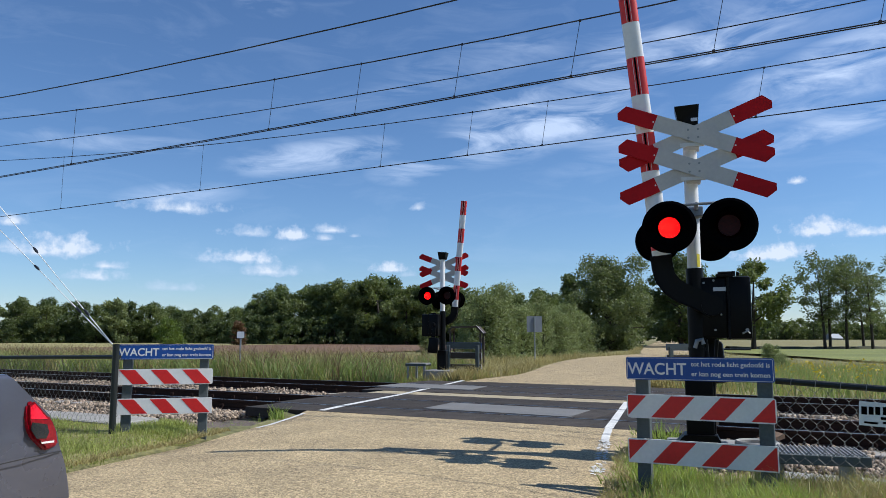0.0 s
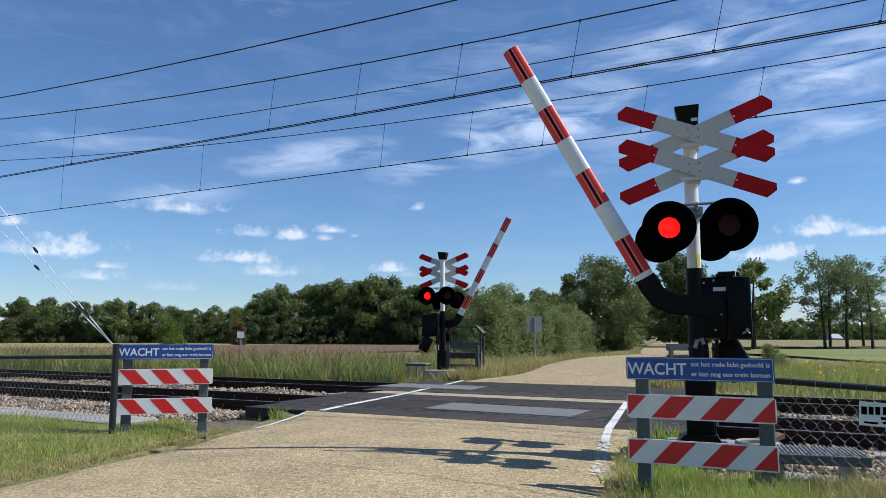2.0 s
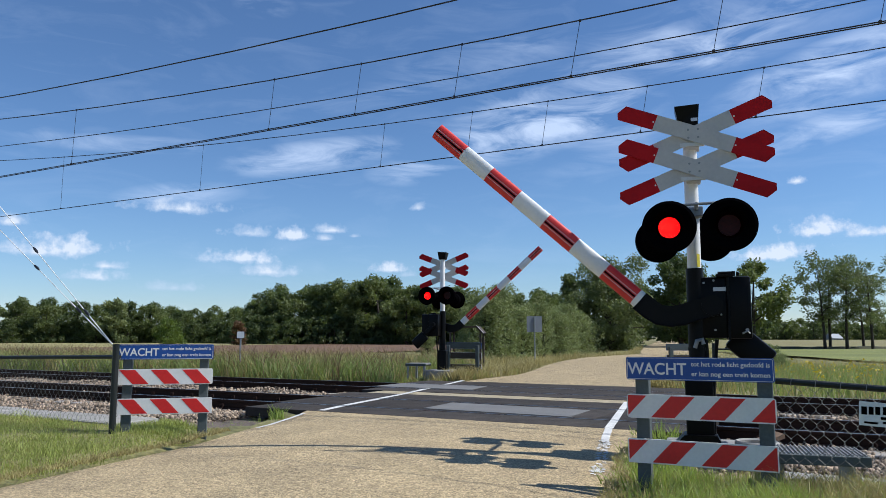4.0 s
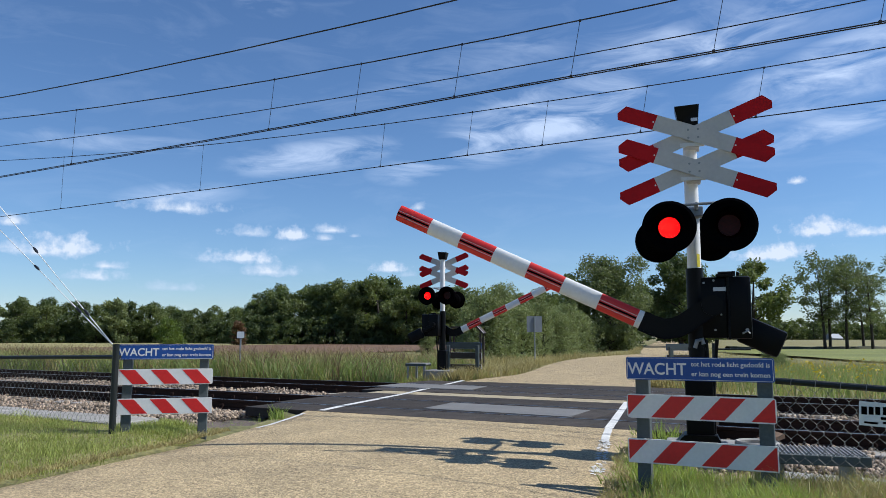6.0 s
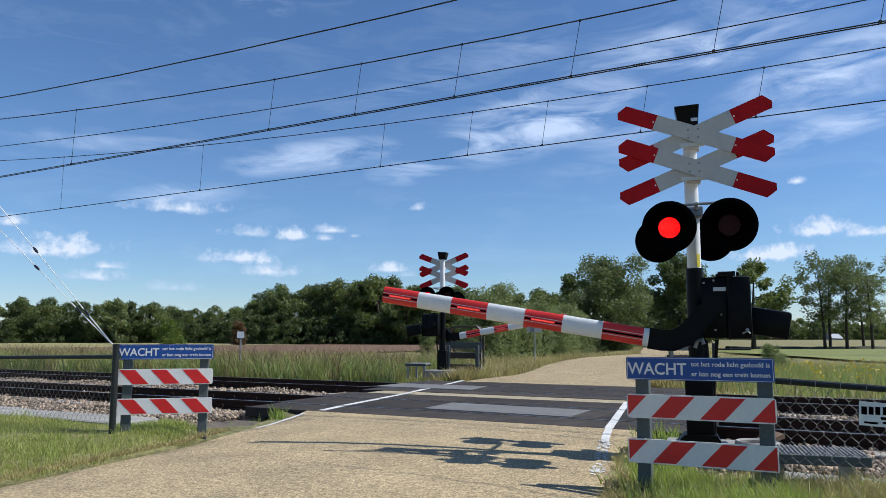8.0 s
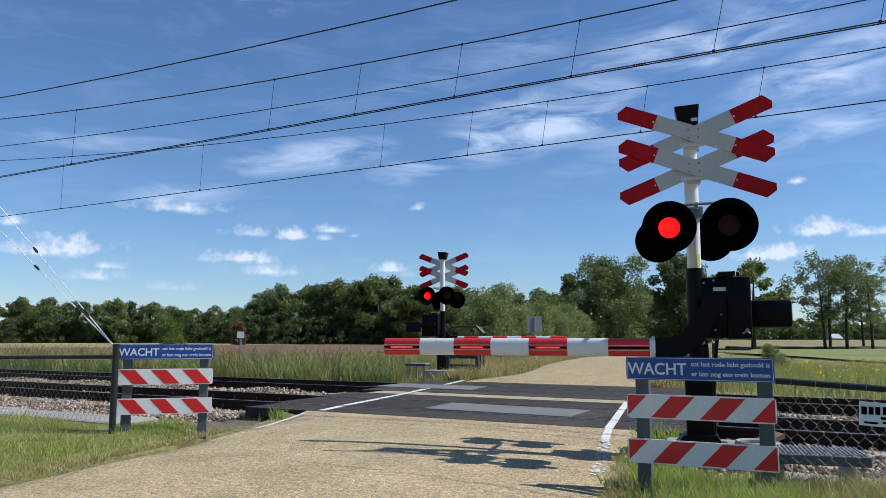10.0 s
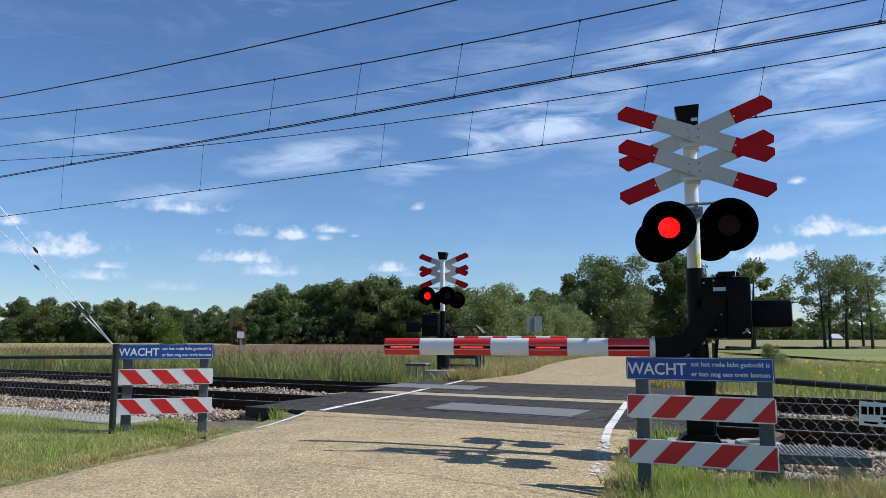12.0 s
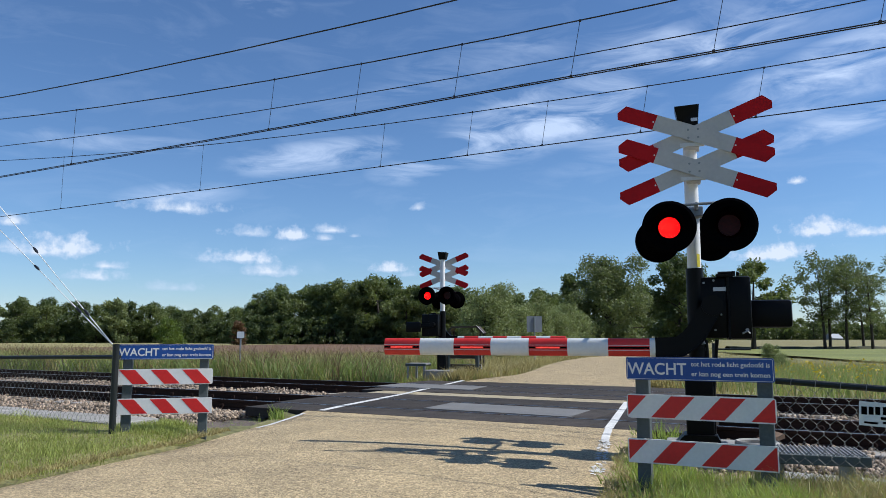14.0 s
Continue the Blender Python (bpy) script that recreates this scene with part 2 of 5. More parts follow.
def diode_dots(m):
    """Single diodes: bright dots on the glowing face."""
    nt = m.node_tree
    bsdf = nt.nodes["Principled BSDF"]
    co, cells, ramp = nt.nodes.new("ShaderNodeTexCoord"), nt.nodes.new("ShaderNodeTexVoronoi"), nt.nodes.new("ShaderNodeValToRGB")
    cells.inputs["Scale"].default_value = 62
    ramp.color_ramp.elements[0].color, ramp.color_ramp.elements[1].color = (1.0, 0.10, 0.06, 1), (0.75, 0.0, 0.0, 1)
    ramp.color_ramp.elements[0].position, ramp.color_ramp.elements[1].position = 0.08, 0.30
    nt.links.new(co.outputs["Object"], cells.inputs["Vector"])
    nt.links.new(cells.outputs["Distance"], ramp.inputs[0])
    nt.links.new(ramp.outputs[0], bsdf.inputs["Emission Color"])


diode_dots(M_LIT)
M_STRIPLIT = mat("lit_boom_diodes", (1.0, 0.03, 0.02), 0.4, vary=0.9, scale=45, fine=120, bump=0, emit=1.3)
M_WOOD = mat("weathered_plank", (0.16, 0.10, 0.06), 0.85, vary=0.35, scale=4, fine=50, bump=0.5)
M_CARPAINT = mat("grey_car_paint", (0.13, 0.135, 0.17), 0.25, 0.5, vary=0.06, scale=2, fine=80, bump=0.0)
M_GLASS = mat("car_glass", (0.02, 0.022, 0.025), 0.06, vary=0.1, bump=0)
M_TYRE = mat("tyre_rubber", (0.018, 0.018, 0.018), 0.85, vary=0.2)
M_TAIL = mat("tail_lamp_glass", (0.22, 0.003, 0.010), 0.12, vary=0.6, scale=9, fine=40, bump=0, emit=0.03)
M_TAILLIT = mat("tail_lamp_bulb", (0.7, 0.01, 0.03), 0.2, vary=0.5, scale=12, fine=60, bump=0, emit=0.35)
M_BARK = mat("bark", (0.045, 0.036, 0.026), 0.95, vary=0.4, scale=3, fine=25, bump=0.8, depth=0.03)
M_LEAF = leaf_mat("oak_leaves", (0.115, 0.14, 0.04), (0.19, 0.24, 0.05))
M_LEAFTALL = leaf_mat("feathery_leaves", (0.11, 0.13, 0.05), (0.20, 0.25, 0.07))
M_LEAFDARK = leaf_mat("dark_leaves", (0.072, 0.095, 0.03), (0.13, 0.18, 0.035))
M_LEAFGREY = leaf_mat("willow_leaves", (0.19, 0.22, 0.085), (0.26, 0.31, 0.09))
M_LEAFLIGHT = leaf_mat("fresh_leaves", (0.085, 0.125, 0.018), (0.2, 0.28, 0.03))
M_LEAFBROWN = leaf_mat("withered_leaves", (0.13, 0.075, 0.03), (0.15, 0.08, 0.03))
M_GRASS = leaf_mat("verge_grass", (0.30, 0.335, 0.085), (0.42, 0.48, 0.10), 0.5)
M_TUFT = leaf_mat("lush_grass", (0.25, 0.32, 0.065), (0.40, 0.50, 0.08), 0.5)
M_DRY = leaf_mat("dry_grass", (0.37, 0.32, 0.125), (0.4, 0.32, 0.12), 0.4)
M_REED = leaf_mat("reed_blades", (0.20, 0.25, 0.075), (0.29, 0.36, 0.08), 0.5)
M_SEED = leaf_mat("brown_seed_heads", (0.17, 0.105, 0.06), (0.2, 0.13, 0.07), 0.4)
M_FLOWER = leaf_mat("yellow_flowers", (0.55, 0.42, 0.02), (0.5, 0.4, 0.02), 0.2)


# ---- mesh tools ----
class Shape:
    """Gathers faces with bmesh; every method adds one solid at a pose."""

    def __init__(self):
        self.bm = bmesh.new()

    def box(self, x, y, z, m=Matrix(), bevel=0.0):
        made = bmesh.ops.create_cube(self.bm, size=1, matrix=m @ Matrix.Diagonal((x, y, z, 1)))
        if bevel:
            edges = list({e for v in made["verts"] for e in v.link_edges})
            bmesh.ops.bevel(self.bm, geom=edges, offset=bevel, segments=2, affect="EDGES", profile=0.5)
        return self

    def cyl(self, r, length, m=Matrix(), seg=20, r2=None, caps=True):
        bmesh.ops.create_cone(self.bm, cap_ends=caps, segments=seg, radius1=r, radius2=r if r2 is None else r2, depth=length, matrix=m)
        return self

    def ball(self, r, m=Matrix(), sub=2):
        bmesh.ops.create_icosphere(self.bm, subdivisions=sub, radius=r, matrix=m)
        return self

    def tube(self, points, radii, seg=8, caps=True):
        """A tube through the points, with a radius (or one for all)."""
        pts = [Vector(p) for p in points]
        if isinstance(radii, (int, float)):
            radii = [radii] * len(pts)
        rings = []
        for i, p in enumerate(pts):
            d = (pts[min(i + 1, len(pts) - 1)] - pts[max(i - 1, 0)]).normalized()
            side = d.cross(Vector((0, 0, 1)) if abs(d.z) < 0.95 else Vector((1, 0, 0))).normalized()
            top = side.cross(d)
            rings.append([self.bm.verts.new(p + (side * math.cos(a) + top * math.sin(a)) * radii[i]) for a in (2 * math.pi * k / seg for k in range(seg))])
        for a, b in zip(rings, rings[1:]):
            for k in range(seg):
                self.bm.faces.new((a[k], a[(k + 1) % seg], b[(k + 1) % seg], b[k]))
        if caps:
            self.bm.faces.new(rings[0][::-1])
            self.bm.faces.new(rings[-1])
        return self

    def plate(self, outline, thick, m=Matrix()):
        """An outline in the x-z plane, made solid along y (front at -thick/2)."""
        a = [self.bm.verts.new(m @ Vector((x, -thick / 2, z))) for x, z in outline]
        b = [self.bm.verts.new(m @ Vector((x, thick / 2, z))) for x, z in outline]
        self.bm.faces.new(a)
        self.bm.faces.new(b[::-1])
        for i in range(len(a)):
            j = (i + 1) % len(a)
            self.bm.faces.new((a[j], a[i], b[i], b[j]))
        return self

    def lathe(self, profile, m=Matrix(), seg=32):
        """Turns (radius, height) pairs round the z axis."""
        rings = [[self.bm.verts.new(m @ Vector((r * math.cos(a), r * math.sin(a), h))) for a in (2 * math.pi * k / seg for k in range(seg))] for r, h in profile]
        for a, b in zip(rings, rings[1:]):
            for k in range(seg):
                self.bm.faces.new((a[k], a[(k + 1) % seg], b[(k + 1) % seg], b[k]))
        return self

    def mesh(self, name, material, smooth=False):
        bmesh.ops.recalc_face_normals(self.bm, faces=self.bm.faces)
        me = bpy.data.meshes.new(name)
        self.bm.to_mesh(me)
        self.bm.free()
        me.materials.append(material)
        if smooth:
            for p in me.polygons:
                p.use_smooth = True
            me.set_sharp_from_angle(angle=radians(40))
        return me


def part(name, shape, material, parent, label="", m=Matrix(), smooth=False):
    ob = new(name, shape if isinstance(shape, bpy.types.Mesh) else shape.mesh(name, material, smooth))
    ob.parent = parent
    ob.matrix_basis = m
    return tagged(ob, label)


def thing(name, m, label, category, group="", kind=""):
    ob = new(name)
    ob.empty_display_size = 0.1
    ob.matrix_basis = m
    return tagged(ob, label, category, group, kind)


def solid(name, shape, material, m, label, category, group="", kind="", smooth=False):
    ob = new(name, shape.mesh(name, material, smooth))
    ob.matrix_basis = m
    return tagged(ob, label, category, group, kind)


def raw_mesh(name, verts, faces, material):
    """A mesh from arrays: verts (n, 3), faces (k, 3 or 4)."""
    me = bpy.data.meshes.new(name)
    verts, faces = np.asarray(verts, dtype=np.float32), np.asarray(faces, dtype=np.int32)
    k = faces.shape[1]
    me.vertices.add(len(verts))
    me.vertices.foreach_set("co", verts.ravel())
    me.loops.add(faces.size)
    me.loops.foreach_set("vertex_index", faces.ravel())
    me.polygons.add(len(faces))
    me.polygons.foreach_set("loop_start", np.arange(0, faces.size, k, dtype=np.int32))
    me.update(calc_edges=True)
    me.materials.append(material)
    return me


def clip(poly, x0, x1):
    """The part of an x-z outline between x0 and x1."""
    for sign, lim in ((1, x0), (-1, -x1)):
        out = []
        for (ax, az), (bx, bz) in zip(poly, poly[1:] + poly[:1]):
            ina, inb = sign * ax >= lim, sign * bx >= lim
            if ina:
                out.append((ax, az))
            if ina != inb:
                k = (sign * lim - ax) / (bx - ax)
                out.append((ax + k * (bx - ax), az + k * (bz - az)))
        poly = out
        if not poly:
            break
    return poly


def letters(name, words, height, material, parent, m, label="", extrude=0.0008):
    """Raised writing in the built-in font, upright in the x-z plane, its lower left at the origin of m."""
    cu = bpy.data.curves.new(name, "FONT")
    cu.body, cu.size, cu.extrude, cu.resolution_u = words, height / 0.73, extrude, 3
    cu.offset = 0.022 * height
    tmp = bpy.data.objects.new(name, cu)
    scene.collection.objects.link(tmp)
    me = bpy.data.meshes.new_from_object(tmp)
    bpy.data.objects.remove(tmp)
    me.materials.clear()
    me.materials.append(material)
    width = max((v.co.x for v in me.vertices), default=1)
    ob = part(name, me, material, parent, label, m @ pose(0, 0, 0, 90, 0, 0))
    return ob, width


# ---- ground, road and tracks ----
ROAD_EDGES = [(-170, 25.0, 30.0), (-60, 5.6, 10.4), (-6, -4.46, -0.43), (1.06, -5.58, -1.06), (3.61, -6.11, -1.43), (4.89, -6.38, -1.59), (6.06, -6.6, -1.81), (7.65, -7.2, -2.18), (8.7, -7.42, -2.3),
              (9.3, -7.65, -2.45), (17.2, -9.05, -4.5), (18.5, -9.2, -4.7), (21.0, -9.2, -5.0), (23.7, -9.85, -5.5), (28.9, -11.35, -6.7), (35, -12.8, -8.1), (40.6, -13.7, -9.2), (45.2, -13.7, -9.3), (50.9, -13.2, -8.9), (60, -15.6, -11.2), (87.7, -22.4, -17.9), (251, -58.8, -54.0), (700, -160, -155)]


def road_sides(p):
    for (p0, a0, b0), (p1, a1, b1) in zip(ROAD_EDGES, ROAD_EDGES[1:]):
        if p0 <= p <= p1:
            k = (p - p0) / (p1 - p0)
            return a0 + k * (a1 - a0), b0 + k * (b1 - b0)
    return 0.0, 0.0


def road_z(s, p):
    """The road's height: a rounded crown before the crossing, flat on the deck."""
    if p > 9.3:
        return -0.002
    a, b = road_sides(p)
    k = (2 * s - a - b) / max(0.1, b - a)
    return -0.002 - 0.07 * min(1.2, k * k) * min(1.0, (9.3 - p) / 1.2)


def ground_height(s, p):
    a, b = road_sides(p)
    out = max(a - s, s - b)
    bumpy = 0.05 * noise.noise(Vector((s * 0.35, p * 0.35, 0))) + 0.02 * noise.noise(Vector((s * 1.3, p * 1.3, 5)))
    if 7.2 < p < 17.9 and out > 0.5:
        return -0.34
    if out < 0.2:
        return road_z(s, p) - 0.09
    side = min(1.0, (out - 0.2) / (0.4 if s < -5.8 and p < 9 else 1.0))
    lift = 0.045 * min(1.0, max(0.0, (p - 3.0) / 2.5)) if s < -5.8 else 0.0
    level = 0.015 if p < (6.45 if s < -8.0 else 7.0) else (-0.08 if p < 8 else -0.2)
    level -= 0.25 * min(1.0, max(0.0, (p - 24) / 30))
    low = road_z(s, p) + 0.005
    return low + side * (level - low + bumpy)


def build_ground():
    fine_s = list(np.arange(-42, 14, 0.4))
    fine_p = list(np.arange(-8, 30, 0.35))
    far = [30, 60, 110, 200, 400, 900, 2500]
    ss = [-42 - f for f in far[::-1]] + fine_s + [14 + f for f in far]
    ps = [-8 - f for f in far[::-1]] + fine_p + [30 + f for f in (4, 9, 15, 23, 34, 50, 80, 130, 220, 400, 900, 2500)]
    verts = [at(s, p, ground_height(s, p)) for p in ps for s in ss]
    w = len(ss)
    faces = [(j * w + i, j * w + i + 1, (j + 1) * w + i + 1, (j + 1) * w + i) for j in range(len(ps) - 1) for i in range(w - 1)]
    ob = new("ground", raw_mesh("ground", [tuple(v) for v in verts], faces, M_SOIL))
    tagged(ob, "grassy and sandy ground with dry meadow running to the horizon", "ground", kind="structure")
    # ploughed and mown fields lie a little over it
    for name, label, tone, (s0, s1, p0, p1) in (
            ("ploughed_field", "brown ploughed field behind the reeds", M_PLOUGH, (-98, -42, 48, 128)),
            ("dry_meadow", "dry straw-coloured meadow before the wood", M_STUBBLE, (-330, -99, 30, 150))):
        verts, faces = [], []
        k = 30
        for j in range(k + 1):
            for i in range(k + 1):
                s, p = s0 + (s1 - s0) * i / k, p0 + (p1 - p0) * j / k
                verts.append(tuple(at(s, p, -0.33 + 0.05 * noise.noise(Vector((s * 0.1, p * 0.1, 2))))))
        for j in range(k):
            for i in range(k):
                faces.append((j * (k + 1) + i, j * (k + 1) + i + 1, (j + 1) * (k + 1) + i + 1, (j + 1) * (k + 1) + i))
        tagged(new(name, raw_mesh(name, verts, faces, tone)), label, "field", kind="structure")


def field(name, label, tone, x0, x1, y0, y1, z):
    verts, faces, k = [], [], 24
    for j in range(k + 1):
        for i in range(k + 1):
            x, y = x0 + (x1 - x0) * i / k, y0 + (y1 - y0) * j / k
            verts.append((x + 0.012 * (y - y0), y, z + 0.05 * noise.noise(Vector((x * 0.1, y * 0.1, 2)))))
    for j in range(k):
        for i in range(k):
            faces.append((j * (k + 1) + i, j * (k + 1) + i + 1, (j + 1) * (k + 1) + i + 1, (j + 1) * (k + 1) + i))
    tagged(new(name, raw_mesh(name, verts, faces, tone)), label, "field", kind="structure")


M_PLOUGH = mat("ploughed_earth", (0.15, 0.085, 0.045), 0.95, vary=0.3, scale=0.12, fine=1.5, bump=1, depth=0.1)
M_MEADOW = mat("mown_grass", (0.20, 0.175, 0.065), 0.95, vary=0.25, scale=0.06, fine=2.0, bump=1, depth=0.1)
M_STUBBLE = mat("straw_grass", (0.27, 0.24, 0.09), 0.95, vary=0.3, scale=0.06, fine=2.0, bump=1, depth=0.1)
M_GREENFIELD = mat("green_meadow_grass", (0.12, 0.15, 0.03), 0.95, vary=0.3, scale=0.09, fine=2.5, bump=1, depth=0.1, tint=(0.19, 0.20, 0.05))
build_ground()
field("mown_meadow", "fresh green mown meadow beyond the flowers", M_GREENFIELD, 26, 150, 38, 96, -0.31)
field("dry_meadow", "dry straw-coloured meadow beyond the ditch bank", M_MEADOW, 34, 420, 97, 440, -0.30)


def strip_mesh(rows, z, name, material):
    """A slab between two edges: rows of p, s left, s right; a crown in the middle and ragged edges."""
    shape = Shape()
    ks = (0, 0.012, 0.08, 0.2, 0.35, 0.5, 0.65, 0.8, 0.92, 0.988, 1)
    across = len(ks) - 1
    lines = []
    for p, a, b in rows:
        line = []
        for i in range(across + 1):
            k = ks[i]
            ragged = 0.06 * noise.noise(Vector((p * 1.7, i * 3.1, 1))) if i in (0, across) else 0
            line.append(shape.bm.verts.new(at(a + (b - a) * k + ragged, p, z + 0.012 + road_z(a + (b - a) * k, p) - (0.05 if i in (0, across) else 0))))
        lines.append(line)
    for r, q in zip(lines, lines[1:]):
        for i in range(across):
            shape.bm.faces.new((r[i], r[i + 1], q[i + 1], q[i]))
    return shape.mesh(name, material, True)


def dense(rows, p0, p1, step):
    out = []
    p = p0
    while p < p1 + 1e-6:
        out.append((p, *road_sides(p)))
        p += step
    return out


def build_road():
    near = [r for r in ROAD_EDGES if r[0] < -6] + dense(ROAD_EDGES, -6, 9.3, 0.3)
    far = dense(ROAD_EDGES, 17.2, 46.2, 0.5) + [r for r in ROAD_EDGES if r[0] > 46.2]
    tagged(new("road", strip_mesh(near, -0.012, "road", M_ASPHALT)), "sandy grey chip-sealed country road before the crossing", "road", kind="structure")
    tagged(new("road", strip_mesh(far, -0.012, "road", M_ASPHALT)), "pale chip-sealed country road beyond the crossing", "road", kind="structure")
    # painted edge lines, on road and panels
    lines = thing("edge_lines", Matrix(), "worn white edge lines painted across the crossing", "road marking", kind="structure")
    for pts, w in (([(-7.36, 9.36), (-7.54, 10.16)], 0.13), ([(-7.57, 10.24), (-7.82, 11.66)], 0.13), ([(-7.85, 11.74), (-8.08, 13.0)], 0.13), ([(-8.12, 13.1), (-8.4, 14.28)], 0.12), ([(-8.43, 14.42), (-8.75, 15.78)], 0.12), ([(-8.78, 15.92), (-9.2, 17.6)], 0.12),
                   ([(-7.02, 7.6), (-7.14, 8.0), (-7.3, 8.6), (-7.4, 9.0)], 0.07),
                   ([(-3.66, 13.1), (-3.364, 11.74)], 0.11), ([(-3.347, 11.66), (-3.038, 10.24)], 0.11), ([(-3.02, 10.16), (-2.834, 9.30)], 0.11), ([(-2.83, 9.29), (-2.76, 9.0), (-2.69, 8.7), (-2.61, 8.4)], 0.095)):
        sh = Shape()
        last = None
        for i, (s, p) in enumerate(pts):
            a, b = sh.bm.verts.new(at(s - w / 2, p, road_z(s - w / 2, p) + 0.0065)), sh.bm.verts.new(at(s + w / 2, p, road_z(s + w / 2, p) + 0.0065))
            if last:
                sh.bm.faces.new((last[0], last[1], b, a))
            last = (a, b)
        part("line", sh, M_LINE, lines)
    # the worn end of the line, broken into flakes of paint
    rng = random.Random(77)
    sh = Shape()
    for k in range(420):
        u = rng.random()
        p = 8.42 - 2.0 * u
        s = -2.61 + 0.27 * (8.4 - p) + rng.uniform(-0.06, 0.06)
        if rng.random() < (0.95 - 1.15 * u if u < 0.6 else 0.12) or 0.80 < u < 0.92:
            r = rng.uniform(0.008, 0.03)
            n = rng.randint(4, 6)
            turn = rng.uniform(0, 6)
            sh.bm.faces.new([sh.bm.verts.new(at(s + r * 0.8 * math.cos(turn + 6.2832 * q / n) * rng.uniform(0.6, 1.2), p + r * math.sin(turn + 6.2832 * q / n), road_z(s, p) + 0.005 + 0.000004 * k)) for q in range(n)])
    part("worn_line", sh, M_LINE, lines, "flaking end of the white line")


build_road()


def build_tracks():
    # the bed
    sh = Shape()
    outline = [(7.1, -0.14), (9.1, -0.21), (16.9, -0.21), (17.9, -0.34)]
    ends = []
    for s in np.arange(-70, 45, 1.0):
        ends.append([sh.bm.verts.new(at(s, p, z + 0.02 * noise.noise(Vector((s, p, 3))))) for p, z in outline])
    for a, b in zip(ends, ends[1:]):
        for i in range(3):
            sh.bm.faces.new((a[i], a[i + 1], b[i + 1], b[i]))
    solid("track_bed", sh, M_BED, Matrix(), "dark gravel bed under both railway tracks", "track bed", kind="structure")
    # rails: head, web and foot
    prof = [(-0.075, -0.172), (0.075, -0.172), (0.075, -0.160), (0.012, -0.142), (0.010, -0.05), (0.036, -0.038), (0.036, -0.006), (0.028, 0.0), (-0.028, 0.0), (-0.036, -0.006), (-0.036, -0.038), (-0.010, -0.05), (-0.012, -0.142), (-0.075, -0.160)]
    for p in RAILS:
        rail = thing("rail", Matrix(), "rusty brown steel rail with a polished head", "rail", "rails of the two tracks")
        sh = Shape()
        a = [sh.bm.verts.new(at(-180, p + x, z)) for x, z in prof]
        b = [sh.bm.verts.new(at(90, p + x, z)) for x, z in prof]
        for i in range(len(a)):
            j = (i + 1) % len(a)
            sh.bm.faces.new((a[i], a[j], b[j], b[i]))
        part("profile", sh, M_RAIL, rail)
        sh = Shape()
        top = [(at(s, p + x, 0.002)) for s, x in ((-180, -0.024), (90, -0.024), (90, 0.024), (-180, 0.024))]
        sh.bm.faces.new([sh.bm.verts.new(v) for v in top])
        part("running_surface", sh, M_RAILTOP, rail, "bright worn running surface")
    for mid in (10.95, 15.10):
        row = thing("sleepers", Matrix(), "concrete sleepers half buried in gravel", "sleepers", kind="structure")
        sh = Shape().box(0.26, 2.5, 0.16, bevel=0.02)
        me = sh.mesh("sleeper", M_SLEEPER)
        clipm = Shape()
        for q in (-0.7525, 0.7525):
            for side in (-0.11, 0.11):
                clipm.tube([(-0.05, q + side, 0.09), (-0.03, q + side, 0.16), (0.02, q + side * 0.8, 0.175), (0.05, q + side, 0.14), (0.03, q + side * 1.2, 0.10)], 0.011, 5)
        cme = clipm.mesh("clip", M_RAIL)
        for i in range(-42, 8):
            s = i * 0.6
            if -9.6 < s < -1.6:
                continue
            m = Matrix.Translation(at(s, mid, -0.25)) @ pose(0, 0, 0, 0, 0, TRACK_TURN)
            sl = part("sleeper", me, M_SLEEPER, row, m=m)
            part("clip", cme, M_RAIL, sl)
    # loose stones
    rng = np.random.default_rng(4)
    t = (1 + 5 ** 0.5) / 2
    ico = np.array([(-1, t, 0), (1, t, 0), (-1, -t, 0), (1, -t, 0), (0, -1, t), (0, 1, t), (0, -1, -t), (0, 1, -t), (t, 0, -1), (t, 0, 1), (-t, 0, -1), (-t, 0, 1)]) / 1.9
    tri = np.array([(0, 11, 5), (0, 5, 1), (0, 1, 7), (0, 7, 10), (0, 10, 11), (1, 5, 9), (5, 11, 4), (11, 10, 2), (10, 7, 6), (7, 1, 8), (3, 9, 4), (3, 4, 2), (3, 2, 6), (3, 6, 8), (3, 8, 9), (4, 9, 5), (2, 4, 11), (6, 2, 10), (8, 6, 7), (9, 8, 1)])
    vs, fs, total = [], [], 0
    for s0, s1, p0, p1, count in ((-20, -8.9, 7.15, 10.1, 13500), (-19, -8.9, 10.3, 11.6, 3400), (-22, -9.2, 11.8, 14.3, 4800), (-26, -9.6, 14.4, 17.3, 3200), (-40, -20, 8.8, 17.2, 4500), (-1.6, 3.5, 7.15, 10.1, 6000), (-1.6, 3.5, 10.3, 11.6, 1300), (-2, 5, 11.8, 17, 2600)):
        s, p = rng.uniform(s0, s1, count), rng.uniform(p0, p1, count)
        r = rng.uniform(0.012, 0.036, count)
        heap = -0.20 + 0.04 * np.sin(s * 1.9) * np.cos(p * 2.7) + 0.05 * ((p > 11.9) & (p < 14.2)) + rng.uniform(-0.02, 0.03, count)
        heap += np.clip(9.1 - p, 0, 2) * 0.035
        x, y = TRACK.x * s + ACROSS.x * p, TRACK.y * s + ACROSS.y * p
        jit = ico[None] * rng.uniform(0.55, 1.4, (count, 12, 1)) * rng.uniform(0.6, 1.4, (count, 1, 3)) * r[:, None, None]
        v = jit + np.stack([x, y, heap], 1)[:, None, :]
        vs.append(v.reshape(-1, 3))
